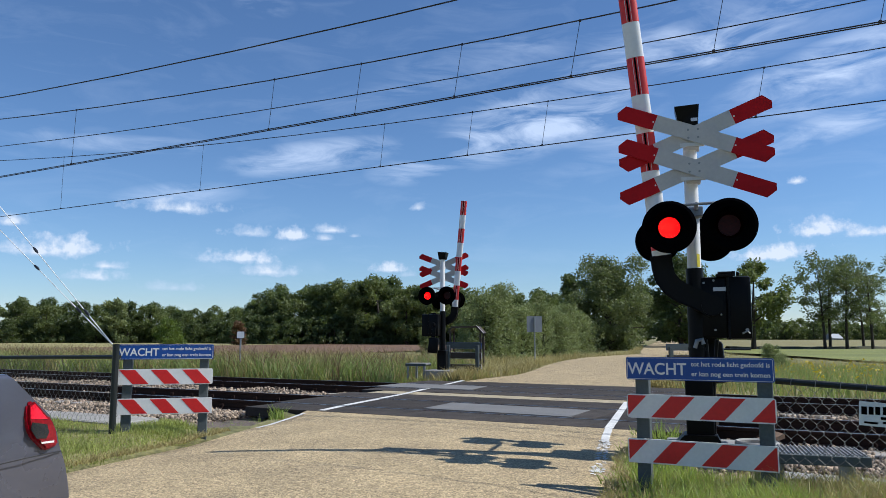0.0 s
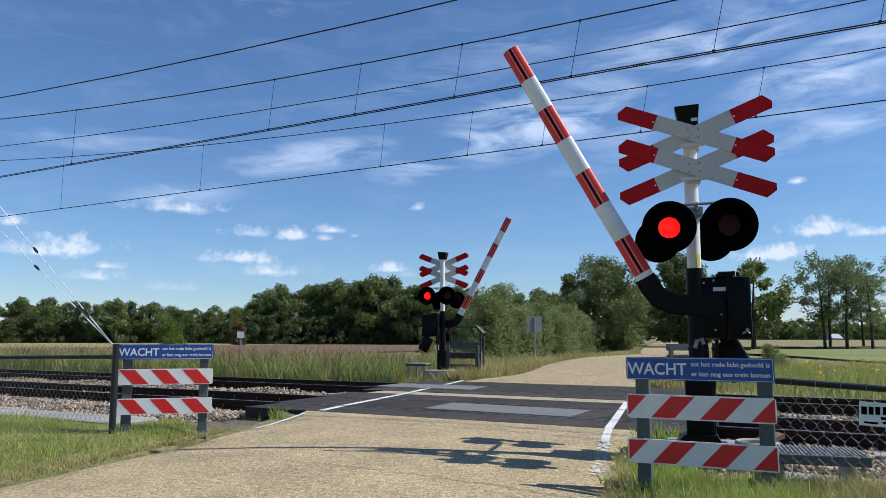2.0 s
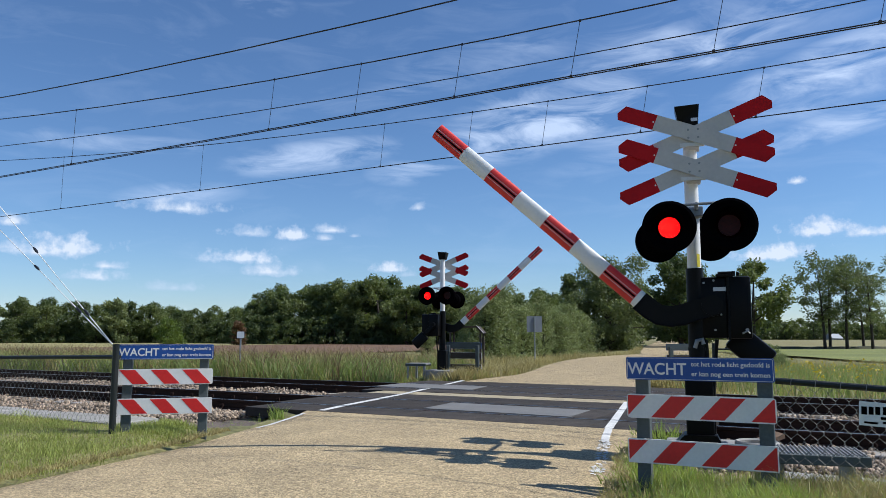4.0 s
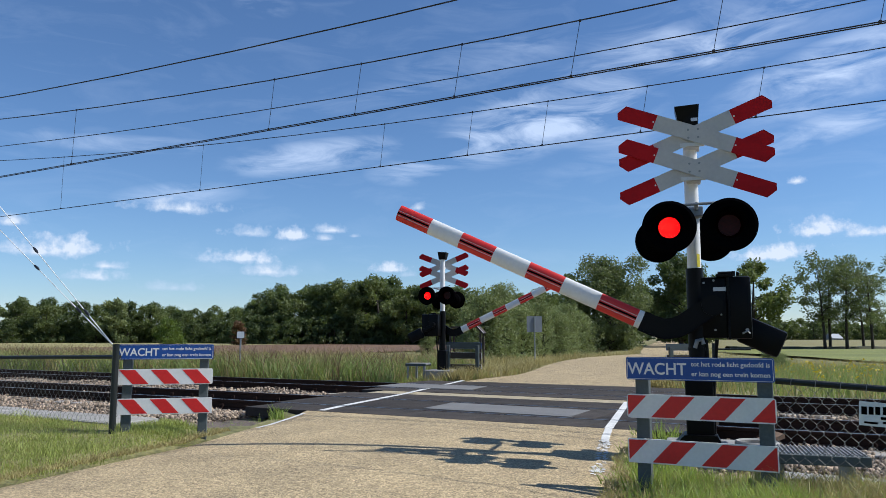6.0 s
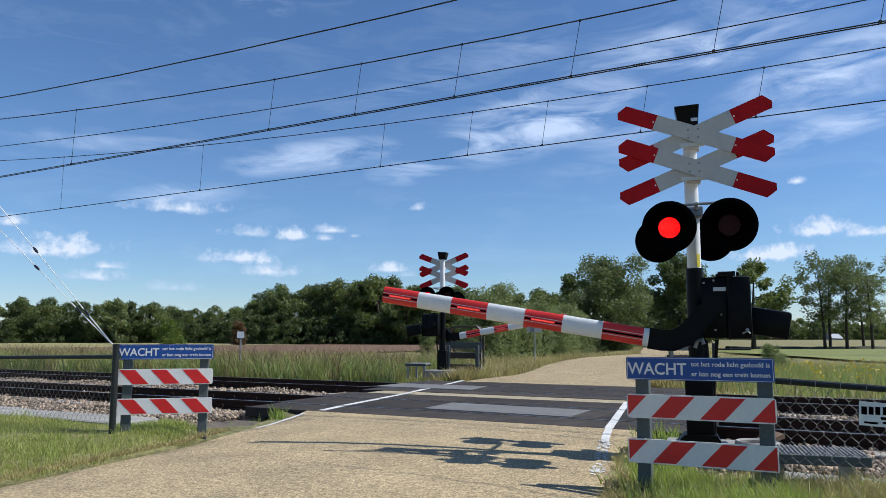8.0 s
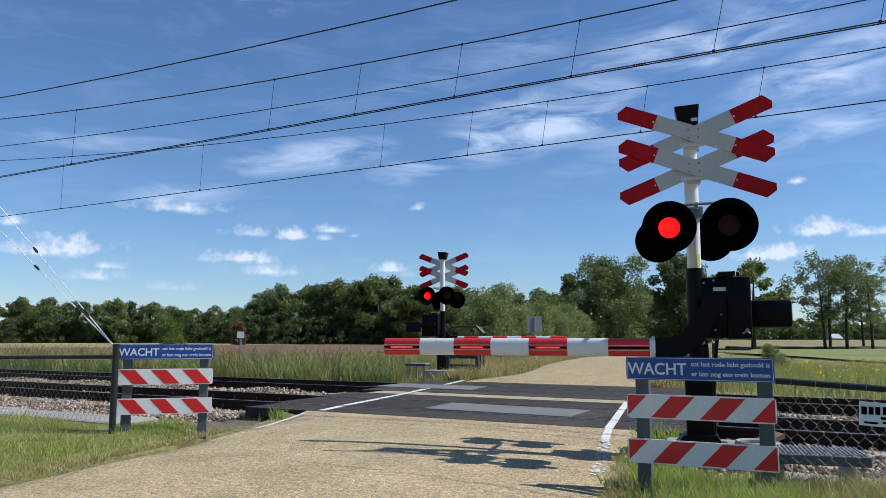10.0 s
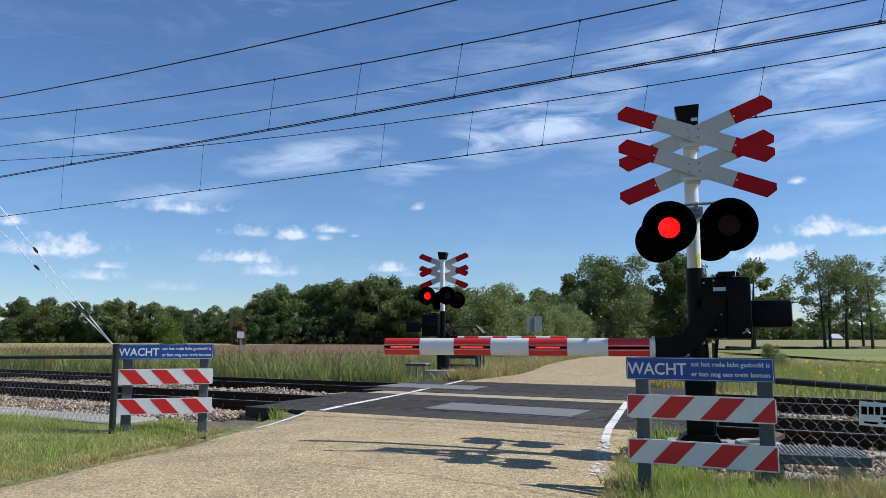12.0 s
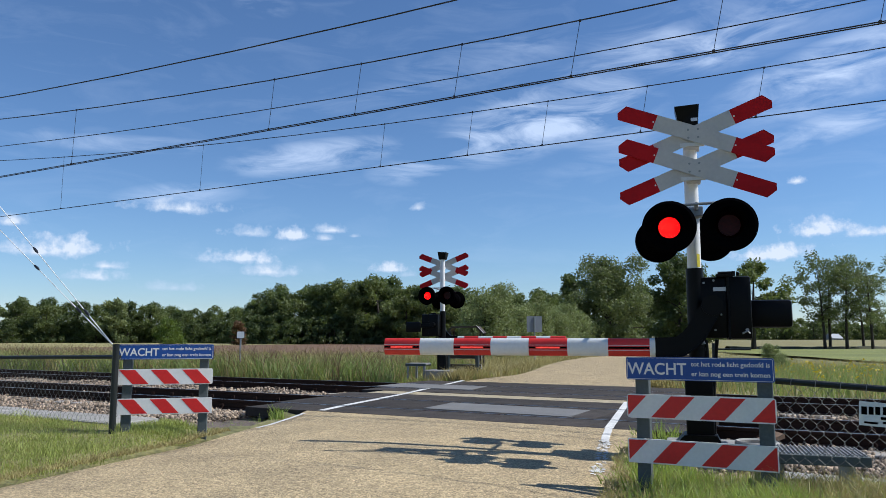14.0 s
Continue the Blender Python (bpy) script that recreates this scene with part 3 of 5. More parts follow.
        fs.append((tri[None] + (np.arange(count) * 12)[:, None, None] + total).reshape(-1, 3))
        total += count * 12
    tagged(new("ballast", raw_mesh("ballast", np.concatenate(vs), np.concatenate(fs), M_STONE)), "pale grey and brown broken ballast stones between the rails", "ballast", kind="stuff")


build_tracks()


def build_trough():
    """Ribbed concrete covers of the cable trough beside the near track."""
    for s0, s1 in ((-40.0, -8.1), (-0.7, 8.0)):
        trough = thing("cable_trough", Matrix(), "grey ribbed concrete trough covers beside the track", "cable trough", kind="structure")
        sh = Shape().box(0.94, 0.72, 0.08, bevel=0.008)
        for k in range(18):
            sh.box(0.022, 0.66, 0.012, pose(-0.43 + k * 0.0505, 0, 0.043))
        me = sh.mesh("cover", M_COVER)
        n = int((s1 - s0) / 0.96)
        for i in range(n):
            part("cover", me, M_COVER, trough, m=Matrix.Translation(at(s0 + (i + 0.5) * 0.96, 6.76, (-0.012 if s0 < -10 else -0.05) + 0.006 * ((i * 7) % 3))) @ pose(0, 0, 0, 0, 0, TRACK_TURN + 0.4 * ((i * 5) % 3 - 1)))


build_trough()


# ---- the crossing units ----
def rounded_plate(shape, w, h, r, thick, m=Matrix(), n=5):
    pts = []
    for cx, cz, a0 in ((w / 2 - r, h / 2 - r, 0), (-w / 2 + r, h / 2 - r, 90), (-w / 2 + r, -h / 2 + r, 180), (w / 2 - r, -h / 2 + r, 270)):
        for k in range(n + 1):
            a = radians(a0 + 90 * k / n)
            pts.append((cx + r * math.cos(a), cz + r * math.sin(a)))
    shape.plate(pts, thick, m)
    return shape


BANDS = [-2.952, -2.597, -2.264, -1.913, -1.562, -1.217, -0.864, -0.516, -0.468]
BOOM_LAMPS = []
PIVOT = Vector((0.128, -0.13, 1.385))
DISC = {"front_left": (-0.188, -0.50, 2.005, 0), "front_right": (0.270, -0.50, 2.005, 0), "back_left": (-0.318, 0.63, 2.05, 180), "back_right": (0.165, 0.63, 2.05, 180)}


def saltire(unit, z):
    for lean, y in ((21.5, -0.206), (-21.5, -0.178)):
        blade = Shape()
        half, w = 0.675, 0.068
        red = 0.335
        m = pose(0.035, y, z, 0, lean, 0)
        blade.plate([(-half + red, -w), (half - red, -w), (half - red, w), (-half + red, w)], 0.008, m)
        b = part("cross_blade", blade, M_SHEET, unit, "white blade of the warning cross")
        for side in (-1, 1):
            c = -side if lean > 0 else side
            tip = [(side * (half - red), -c * w), (side * (half - 0.022), -c * w), (side * half, -c * (w - 0.055)), (side * (half - 0.05), c * w), (side * (half - red), c * w)]
            part("red_end", Shape().plate(tip, 0.008, m), M_DARKRED, b, "deep red end with cut corners")
            rim = Shape().cyl(0.007, 0.004, m @ pose(side * 0.355, -0.006, 0, 90, 0, 0), 10)
            part("rivet", rim, M_WHITE, b)
    for x in (-0.01, 0.07):
        for q in (-0.035, 0.035):
            part("bolt", Shape().cyl(0.010, 0.004, pose(x, -0.2115, z + q, 90, 0, 0), 8), M_ZINC, unit)
    part("bracket", Shape().box(0.2, 0.03, 0.03, pose(0.02, -0.175, z - 0.09)).box(0.12, 0.22, 0.03, pose(0.02, -0.07, z - 0.09), 0.005), M_PALEBACK, unit)


def lamp(unit, spot):
    x, y, z, turn = spot
    m = pose(x, y, z, 0, 0, turn) @ Matrix.Diagonal((0.965, 0.965, 0.965, 1))
    board = Shape()
    # dished round shield with a recessed well for the lens
    board.lathe([(0.108, 0.0), (0.112, 0.07), (0.195, 0.10), (0.218, 0.085), (0.222, 0.06), (0.21, 0.045), (0.125, 0.02), (0.118, -0.055), (0.150, -0.06), (0.145, -0.20), (0.09, -0.25), (0.0, -0.25)], m @ pose(0, 0, 0, 90, 0, 0), 40)
    part("lamp_shield", board, M_BLACKMATT, unit, "round black lamp shield", smooth=True)
    hood = Shape()
    seg = 18
    ra, rb = [], []
    for k in range(seg + 1):
        a = radians(-15 + 210 * k / seg)
        for ring, r, d in ((ra, 0.118, -0.05), (rb, 0.128, -0.20 + 0.06 * abs(k / seg - 0.5))):
            ring.append(hood.bm.verts.new(m @ Vector((r * math.cos(a), d, r * math.sin(a)))))
    for k in range(seg):
        hood.bm.faces.new((ra[k], ra[k + 1], rb[k + 1], rb[k]))
    ob = part("visor", hood, M_BLACKMATT, unit, "short black visor over the lens", smooth=True)
    face = Shape().cyl(0.088, 0.006, pose(0, 0.0, 0, 90, 0, 0), 32)
    lens = part("lamp_disc", face, M_LENS, unit, "round red diode lamp, flashing by turns", m=m @ pose(0, -0.018, 0))
    lens.data.materials.append(M_LIT)
    for poly in lens.data.polygons:
        if poly.normal.y < -0.9:
            poly.material_index = 1
    return lens, m @ pose(0, -0.018, 0)


def crossing_unit(m, label, further=0.0, footing=0.0):
    unit = thing("level_crossing_barrier", m, label, "barrier", "half barriers of the crossing")
    part("foundation", Shape().box(0.62, 0.62, 0.30, pose(0.02, 0.1, 0.07 + footing), 0.02), M_CONCRETE, unit, "raised concrete footing")
    part("post_foot", Shape().cyl(0.15, 0.03, pose(0.02, 0, 0.195), 20).cyl(0.11, 0.10, pose(0.02, 0, 0.26), 20, 0.075).box(0.34, 0.26, 0.06, pose(0.05, 0, 0.21), 0.02), M_BLACK, unit, "black cast foot")
    part("lower_post", Shape().cyl(0.072, 1.52, pose(0, 0, 0.95), 24), M_BLACK, unit, "black lower post", smooth=True)
    part("upper_post", Shape().cyl(0.058, 1.34, pose(0, 0, 2.36), 24), M_WHITE, unit, "white enamelled upper post", smooth=True)
    part("sticker", Shape().box(0.028, 0.004, 0.11, pose(0.035, -0.054, 1.775, 0, 0, 38)), M_YELLOW, unit, "yellow sticker")
    part("post_cover", Shape().box(0.225, 0.20, 0.54, pose(0.0, 0.0, 0.50), 0.012), M_BLACK, unit, "black sheet cover round the post foot")
    part("foot_skirt", Shape().plate([(-0.22, 0.215), (0.18, 0.215), (0.13, 0.31), (-0.13, 0.31)], 0.30), M_BLACK, unit, "black sloping foot plate")
    for z in (0.82, 0.90, 1.02):
        part("clamp", Shape().cyl(0.079, 0.03, pose(0, 0, z), 20), M_BLACK, unit)
    part("conduit", Shape().tube([(0.07, -0.03, 0.22), (0.085, -0.03, 0.7), (0.07, -0.02, 1.1)], 0.018, 8), M_BLACK, unit)
    part("conduit", Shape().tube([(0.11, 0.03, 0.22), (0.12, 0.02, 0.7), (0.16, 0.0, 1.1)], 0.016, 8), M_BLACK, unit)
    part("hook", Shape().tube([(-0.02, -0.09, 1.03), (0.0, -0.1, 1.09), (0.04, -0.1, 1.10), (0.05, -0.1, 1.06)], 0.018, 8), M_ZINC, unit, "galvanised hook")
    # bell on top
    bell = Shape()
    lower = [(-0.085, -0.06), (0.075, -0.06), (0.075, 0.08), (-0.085, 0.08)]
    upper = [(-0.118, -0.11), (0.09, -0.085), (0.09, 0.12), (-0.118, 0.12)]
    a = [bell.bm.verts.new((x, y, 2.965)) for x, y in lower]
    b = [bell.bm.verts.new((x, y, (3.15 if x > 0 else 3.135))) for x, y in upper]
    bell.bm.faces.new(a[::-1])
    bell.bm.faces.new(b)
    for i in range(4):
        j = (i + 1) % 4
        bell.bm.faces.new((a[i], a[j], b[j], b[i]))
    part("bell_housing", bell, M_BLACK, unit, "black tapered bell housing")
    part("maker_plate", Shape().box(0.055, 0.003, 0.03, pose(0.045, -0.079, 3.015, -12, 0, 0)), M_PALEBACK, unit)
    for z in (2.855, 2.558):
        saltire(unit, z)
    part("lamp_bar", Shape().tube([(-0.19, -0.42, 2.20), (0.27, -0.42, 2.21)], 0.012, 8).tube([(-0.32, 0.55, 2.24), (0.165, 0.55, 2.24)], 0.012, 8).tube([(0.03, -0.42, 2.205), (0.03, 0.0, 2.22), (0.03, 0.55, 2.24)], 0.018, 8).box(0.12, 0.13, 0.09, pose(0.03, -0.07, 2.19), 0.01), M_ZINC, unit, "steel bracket bars")
    lamps = {k: lamp(unit, v) for k, v in DISC.items()}
    # drive box
    box = Shape()
    box.box(0.24, 0.34, 0.52, pose(0.145, 0.12, 1.37), 0.02)
    part("drive_box", box, M_BLACK, unit, "black drive box", smooth=True)
    lid = part("box_lid", Shape().box(0.185, 0.33, 0.525, pose(0.35, 0.10, 1.368), 0.018), M_BLACK, unit, "black bolted lid", smooth=True)
    part("seam", Shape().box(0.022, 0.365, 0.545, pose(0.262, 0.11, 1.37), 0.006), M_BLACK, unit)
    part("label_plate", Shape().box(0.10, 0.004, 0.032, pose(0.195, -0.055, 1.525)), M_PALEBACK, unit, "pale label plate")
    part("lid_hinge", Shape().cyl(0.02, 0.11, pose(0.24, -0.05, 1.655, 0, 90, 0), 12).box(0.14, 0.05, 0.025, pose(0.24, -0.05, 1.64), 0.006).cyl(0.016, 0.04, pose(0.31, -0.05, 1.655), 10).cyl(0.012, 0.03, pose(0.345, -0.05, 1.65), 10), M_BLACK, unit)
    part("latch", Shape().cyl(0.014, 0.03, pose(0.40, -0.075, 1.18, 90, 0, 0), 10).tube([(0.36, -0.08, 1.15), (0.40, -0.085, 1.17), (0.42, -0.08, 1.15)], 0.008, 6), M_ZINC, unit)
    for x, z in ((0.15, 1.60), (0.15, 1.18), (0.07, 1.58), (0.2, 1.31)):
        part("bolt", Shape().cyl(0.010, 0.02, pose(x, -0.058, z, 90, 0, 0), 8), M_ZINC, unit)
    part("drive_shaft", Shape().cyl(0.05, 0.58, pose(PIVOT.x, 0.12, PIVOT.z, 90, 0, 0), 20), M_BLACK, unit)
    # moving arm, its origin on the shaft
    path = [(0.06, 0.02), (-0.02, -0.04), (-0.08, -0.13), (-0.13, -0.22), (-0.19, -0.29), (-0.27, -0.34), (-0.36, -0.353), (-0.47, -0.353)]
    up, low = [], []
    for i, (x, z) in enumerate(path):
        d = Vector(path[min(i + 1, len(path) - 1)]) - Vector(path[max(i - 1, 0)])
        d.normalize()
        w = 0.085 if i else 0.06
        up.append((x - d.y * -w, z + d.x * -w))
        low.append((x + d.y * -w, z - d.x * -w))
    arm = part("boom_arm", Shape().plate(up + low[::-1], 0.06).cyl(0.085, 0.08, pose(0, -0.01, 0, 90, 0, 0), 24), M_BLACK, unit, "black curved boom arm on its shaft", m=Matrix.Translation(PIVOT))
    part("arm_flange", Shape().tube([(x, -0.035, z) for x, z in low[1:]], 0.009, 6), M_BLACK, arm)
    bands = [x - further for x in BANDS[:-1]] + BANDS[-1:]
    for i, (x0, x1) in enumerate(zip(bands, bands[1:])):
        red = i % 2 == 0 and i < 7
        sh = Shape().cyl(0.5, x1 - x0 - 0.001, pose((x0 + x1) / 2, 0, -0.353) @ Matrix.Diagonal((1, 0.075, 0.155, 1)) @ pose(0, 0, 0, 0, 90, 0), 28)
        band = part("red_band" if red else "white_band", sh, M_BOOMRED if red else M_WHITE, arm, "red reflective band" if red else "white reflective band", smooth=True)
        if red:
            mid, w = (x0 + x1) / 2, x1 - x0
            for sy in (-1, 1):
                part("lamp_strip", Shape().box(w * 0.98, 0.004, 0.016, pose(mid, sy * 0.0372, -0.357)), M_BLACKMATT, arm, "dark strip along the boom")
                for q in (-0.022, 0.022):
                    part("pale_line", Shape().box(w, 0.004, 0.004, pose(mid, sy * 0.0360, -0.357 + q)), M_PALEBACK, arm)
                if i in (0, 2, 4):
                    base = pose(mid, sy * 0.0392, -0.357)
                    strip = part("boom_lamp", Shape().box(w * 0.62, 0.003, 0.013), M_BLACKMATT, arm, "row of red diodes along the boom", m=base)
                    strip.data.materials.append(M_STRIPLIT)
                    for poly in strip.data.polygons:
                        if poly.normal.y * sy < -0.9:
                            poly.material_index = 1
                    BOOM_LAMPS.append((strip, base))
    # counterweight on the far end of the shaft
    cw = Shape().box(0.37, 0.08, 0.245, pose(0.49, 0.49, -0.06), 0.03).box(0.36, 0.03, 0.10, pose(0.17, 0.47, -0.03), 0.01)
    part("counterweight", cw, M_BLACK, arm, "black slab counterweight", smooth=True)
    return unit, arm, lamps


def service_step(m):
    """A low grating platform beside a barrier post."""
    step = thing("service_step", m, "low galvanised grating step on legs beside the barrier", "step", "service steps")
    part("tread", Shape().box(0.60, 0.46, 0.03, pose(0.83, -0.44, 0.25)), M_STEP, step, "galvanised grating tread")
    for y in (-0.675, -0.205):
        part("beam", Shape().box(0.62, 0.03, 0.07, pose(0.83, y, 0.23), 0.004), M_GREY, step, "dark grey edge beam")
    for k in range(20):
        part("grating_bar", Shape().box(0.008, 0.46, 0.012, pose(0.545 + k * 0.03, -0.44, 0.271)), M_STEP, step)
    for x, y in ((0.96, -0.65), (0.58, -0.25), (1.08, -0.25)):
        part("leg", Shape().box(0.055, 0.055, 0.46, pose(x, y, 0.03)), M_ZINC, step)


def cable_pit(m):
    """A low concrete ring with an open top, half sunk in the ballast."""
    pit = thing("cable_pit", m, "pale round concrete cable pit beside the barrier foot", "cable pit")
    part("ring", Shape().lathe([(0.19, -0.15), (0.20, 0.10), (0.185, 0.115), (0.165, 0.10), (0.16, -0.15)], Matrix(), 28), M_COVER, pit, smooth=True)
    part("fill", Shape().cyl(0.165, 0.05, pose(0, 0, 0.02), 20), M_STRIP, pit, "sandy fill")


cable_pit(pose(2.98, 7.3, 0.03))
solid("loose_plank", Shape().box(0.34, 0.13, 0.05, bevel=0.006), M_WOOD, pose(3.18, 7.55, 0.12, 6, -14, 20), "short weathered plank lying on the ballast", "plank")
BIG = Matrix.Diagonal((1.17, 1.17, 1.17, 1))
NEAR = crossing_unit(pose(2.551, 7.605, -0.19, 0, 0, ROAD_TURN) @ BIG, "black and white half barrier with double cross and red lamps")
FAR = crossing_unit(pose(-0.01, 21.4, -0.15, 0, 0, ROAD_TURN + 180) @ BIG, "half barrier across the tracks, seen from behind", 0.125, 0.09)
service_step(pose(2.18, 6.5, 0, 0, 0, ROAD_TURN))
service_step(pose(-0.06, 21.4, 0.10, 0, 0, ROAD_TURN + 180))


# ---- warning boards ----
def warning_barrier(m, lean, label, writing=True):
    """Three boards on two posts; lean: the way the stripes lean. The front faces -y, the origin is the middle of the foot."""
    b = thing("warning_barrier", m, label, "barrier", "striped warning barriers")
    W = 1.09
    for x in (-0.43, 0.47 if lean > 0 else 0.44):
        part("post", Shape().box(0.105, 0.085, 1.2, pose(x, 0.062, 0.28), 0.008), M_GREY, b, "grey plastic post")
    sign = part("blue_sign", rounded_plate(Shape(), W, 0.178, 0.018, 0.012, pose(0, 0, 0.875)), M_BLUE, b, "blue sign with white writing")
    if writing:
        edge = Shape()
        for z in (-0.082, 0.082):
            edge.box(W - 0.03, 0.003, 0.003, pose(0, -0.0065, 0.875 + z))
        for x in (-0.535, 0.535):
            edge.box(0.003, 0.003, 0.15, pose(x, -0.0065, 0.875))
        part("white_border", edge, M_WHITE, sign)
        for words, h, x, z, width in (("WACHT", 0.094, -0.53, 0.83, 0.45), ("tot het rode licht gedoofd is", 0.036, -0.045, 0.897, 0.56), ("er kan nog een trein komen", 0.036, -0.045, 0.823, 0.56)):
            ob, w = letters("writing", words, h, M_WHITE, sign, pose(x, -0.0072, z))
            ob.matrix_basis = ob.matrix_basis @ Matrix.Diagonal((width / w, 1, 1, 1))
    part("sign_back", rounded_plate(Shape(), W - 0.01, 0.17, 0.018, 0.004, pose(0, 0.0085, 0.875)), M_GREY, b, "bare grey back of the sign")
    for zc, first in ((0.58, True), (0.235, False)):
        # a dark brown plate covers the back of each white board
        part("board_back", rounded_plate(Shape(), W - 0.01, 0.18, 0.01, 0.004, pose(0, 0.0105, zc)), M_BACKBOARD, b, "dark brown back of the board")
        plank = part("striped_board", rounded_plate(Shape(), W, 0.186, 0.022 if first else 0.006, 0.016, pose(0, 0, zc)), M_WHITE, b, "white board with red slanted stripes")
        run, wide, hw, hh = 0.155 * lean, 0.178, W / 2 - 0.008, 0.083
        for k in range(0, 4 if lean > 0 else 3):
            x = -W / 2 - 0.102 + k * 0.365 if lean > 0 else -W / 2 + 0.105 + k * 0.353
            poly = clip([(x - run / 2, -hh), (x + wide - run / 2, -hh), (x + wide + run / 2, hh), (x + run / 2, hh)], -hw, hw)
            if len(poly) > 2:
                part("red_stripe", Shape().plate(poly, 0.003, pose(0, -0.0085, zc)), M_RED, plank, "red reflective stripe")
    return b


warning_barrier(pose(1.955, 5.85, 0, 0, 0, -27.1), 1, "red and white striped barrier with blue warning sign on grass")
warning_barrier(pose(-3.325, 9.12, 0.07, 0, 0, 13.4), -1, "striped barrier with blue warning sign beside the fence")
warning_barrier(pose(0.62, 22.4, 0.0, 0, 0, 160), 1, "striped barrier seen from its grey back, beyond the tracks")
warning_barrier(pose(6.45, 20.2, -0.02, 0, 0, 190), -1, "striped barrier on the verge beyond the tracks")


# ---- overhead line ----
def sag(s, z0, k, s0):
    return z0 + k * (s - s0) ** 2


def wire(name, p, z0, k, s0, r, label, pair=0.0, s_from=-75.0, s_to=40.0):
    sh = Shape()
    for off in ((-pair, pair) if pair else (0.0,)):
        sh.tube([at(s, p + off, sag(s, z0, k, s0)) for s in np.arange(s_from, s_to, 2.5)], r, 6)
    return solid(name, sh, M_COPPER, Matrix(), label, "overhead wire", "overhead wires")


def dropper(p, s, low, high):
    top = s + 0.2 + 0.008 * s
    sh = Shape().tube([at(s, p, low), at(top, p, high)], 0.005, 5)
    d = thing("dropper_wire", Matrix(), "thin dropper wire hanging from the messenger cable", "overhead wire", "dropper wires")
    part("strand", sh, M_COPPER, d)
    part("clamp", Shape().box(0.03, 0.04, 0.045, Matrix.Translation(at(s, p, low + 0.01))).box(0.025, 0.03, 0.035, Matrix.Translation(at(top, p, high))), M_COPPER, d)


wire("contact_wire", 10.9, 5.16, 0.0, 0, 0.0095, "pair of dark contact wires over the track", pair=0.035)
wire("messenger_cable", 10.9, 6.045, 0.00247, -3.0, 0.011, "sagging dark messenger cable over the track")
wire("contact_wire", 14.75, 5.19, 0.0, 0, 0.011, "dark contact wire over the farther track")
wire("messenger_cable", 14.75, 6.115, 0.00190, -2.2, 0.010, "sagging messenger cable over the farther track")
wire("feeder_cable", 7.5, 5.075, 0.00235, -2.4, 0.009, "single dark feeder cable beside the track")
wire("feeder_cable", 13.0, 6.326, 0.00152, -3.3, 0.010, "single dark feeder cable beyond the tracks")
for s in (-16.1, -10.0, -7.93, -5.86, -3.79, -1.66, 0.4):
    dropper(10.9, s, 5.16, sag(s, 6.045, 0.00247, -3.0))
for s in (-22.2, -16.0, -9.95, -7.6, -5.8, -3.7, -1.55, 0.6):
    dropper(14.75, s, 5.19, sag(s, 6.115, 0.00190, -2.2))
for s in (-5.0, -3.0):
    part_s = Shape()
    for k in range(5):
        part_s.box(0.018, 0.03, 0.028, Matrix.Translation(at(s + k * 0.04 + (0.35 if s < -4 else 0.2), 10.9, 5.168)))
    solid("wire_clamp", part_s, M_COPPER, Matrix(), "row of small clamps on the contact wires", "wire clamp", "wire clamps")


def stay(p, a, b, mid, label):
    st = thing("stay_wire", Matrix(), label, "stay wire", "stay wires")
    (s0, z0), (s1, z1) = a, b
    part("rope", Shape().tube([at(s0, p, z0), at(s1, p, z1)], 0.0055, 6), M_WHITE, st)
    for k in mid:
        q0, q1 = at(s0 + (s1 - s0) * k, p, z0 + (z1 - z0) * k), at(s0 + (s1 - s0) * (k + 0.022), p, z0 + (z1 - z0) * (k + 0.022))
        part("insulator", Shape().tube([q0, q0.lerp(q1, 0.3), q0.lerp(q1, 0.7), q1], [0.009, 0.017, 0.017, 0.009], 8), M_COPPER, st, "dark insulator")
    return st


stay(5.95, (-7.76, 1.0), (-12.8, 4.78), (0.10, 0.32), "pale steel stay wire running up to a mast")
stay(5.95, (-7.76, 1.0), (-12.8, 4.18), (0.13, 0.31), "second pale stay wire below the first")


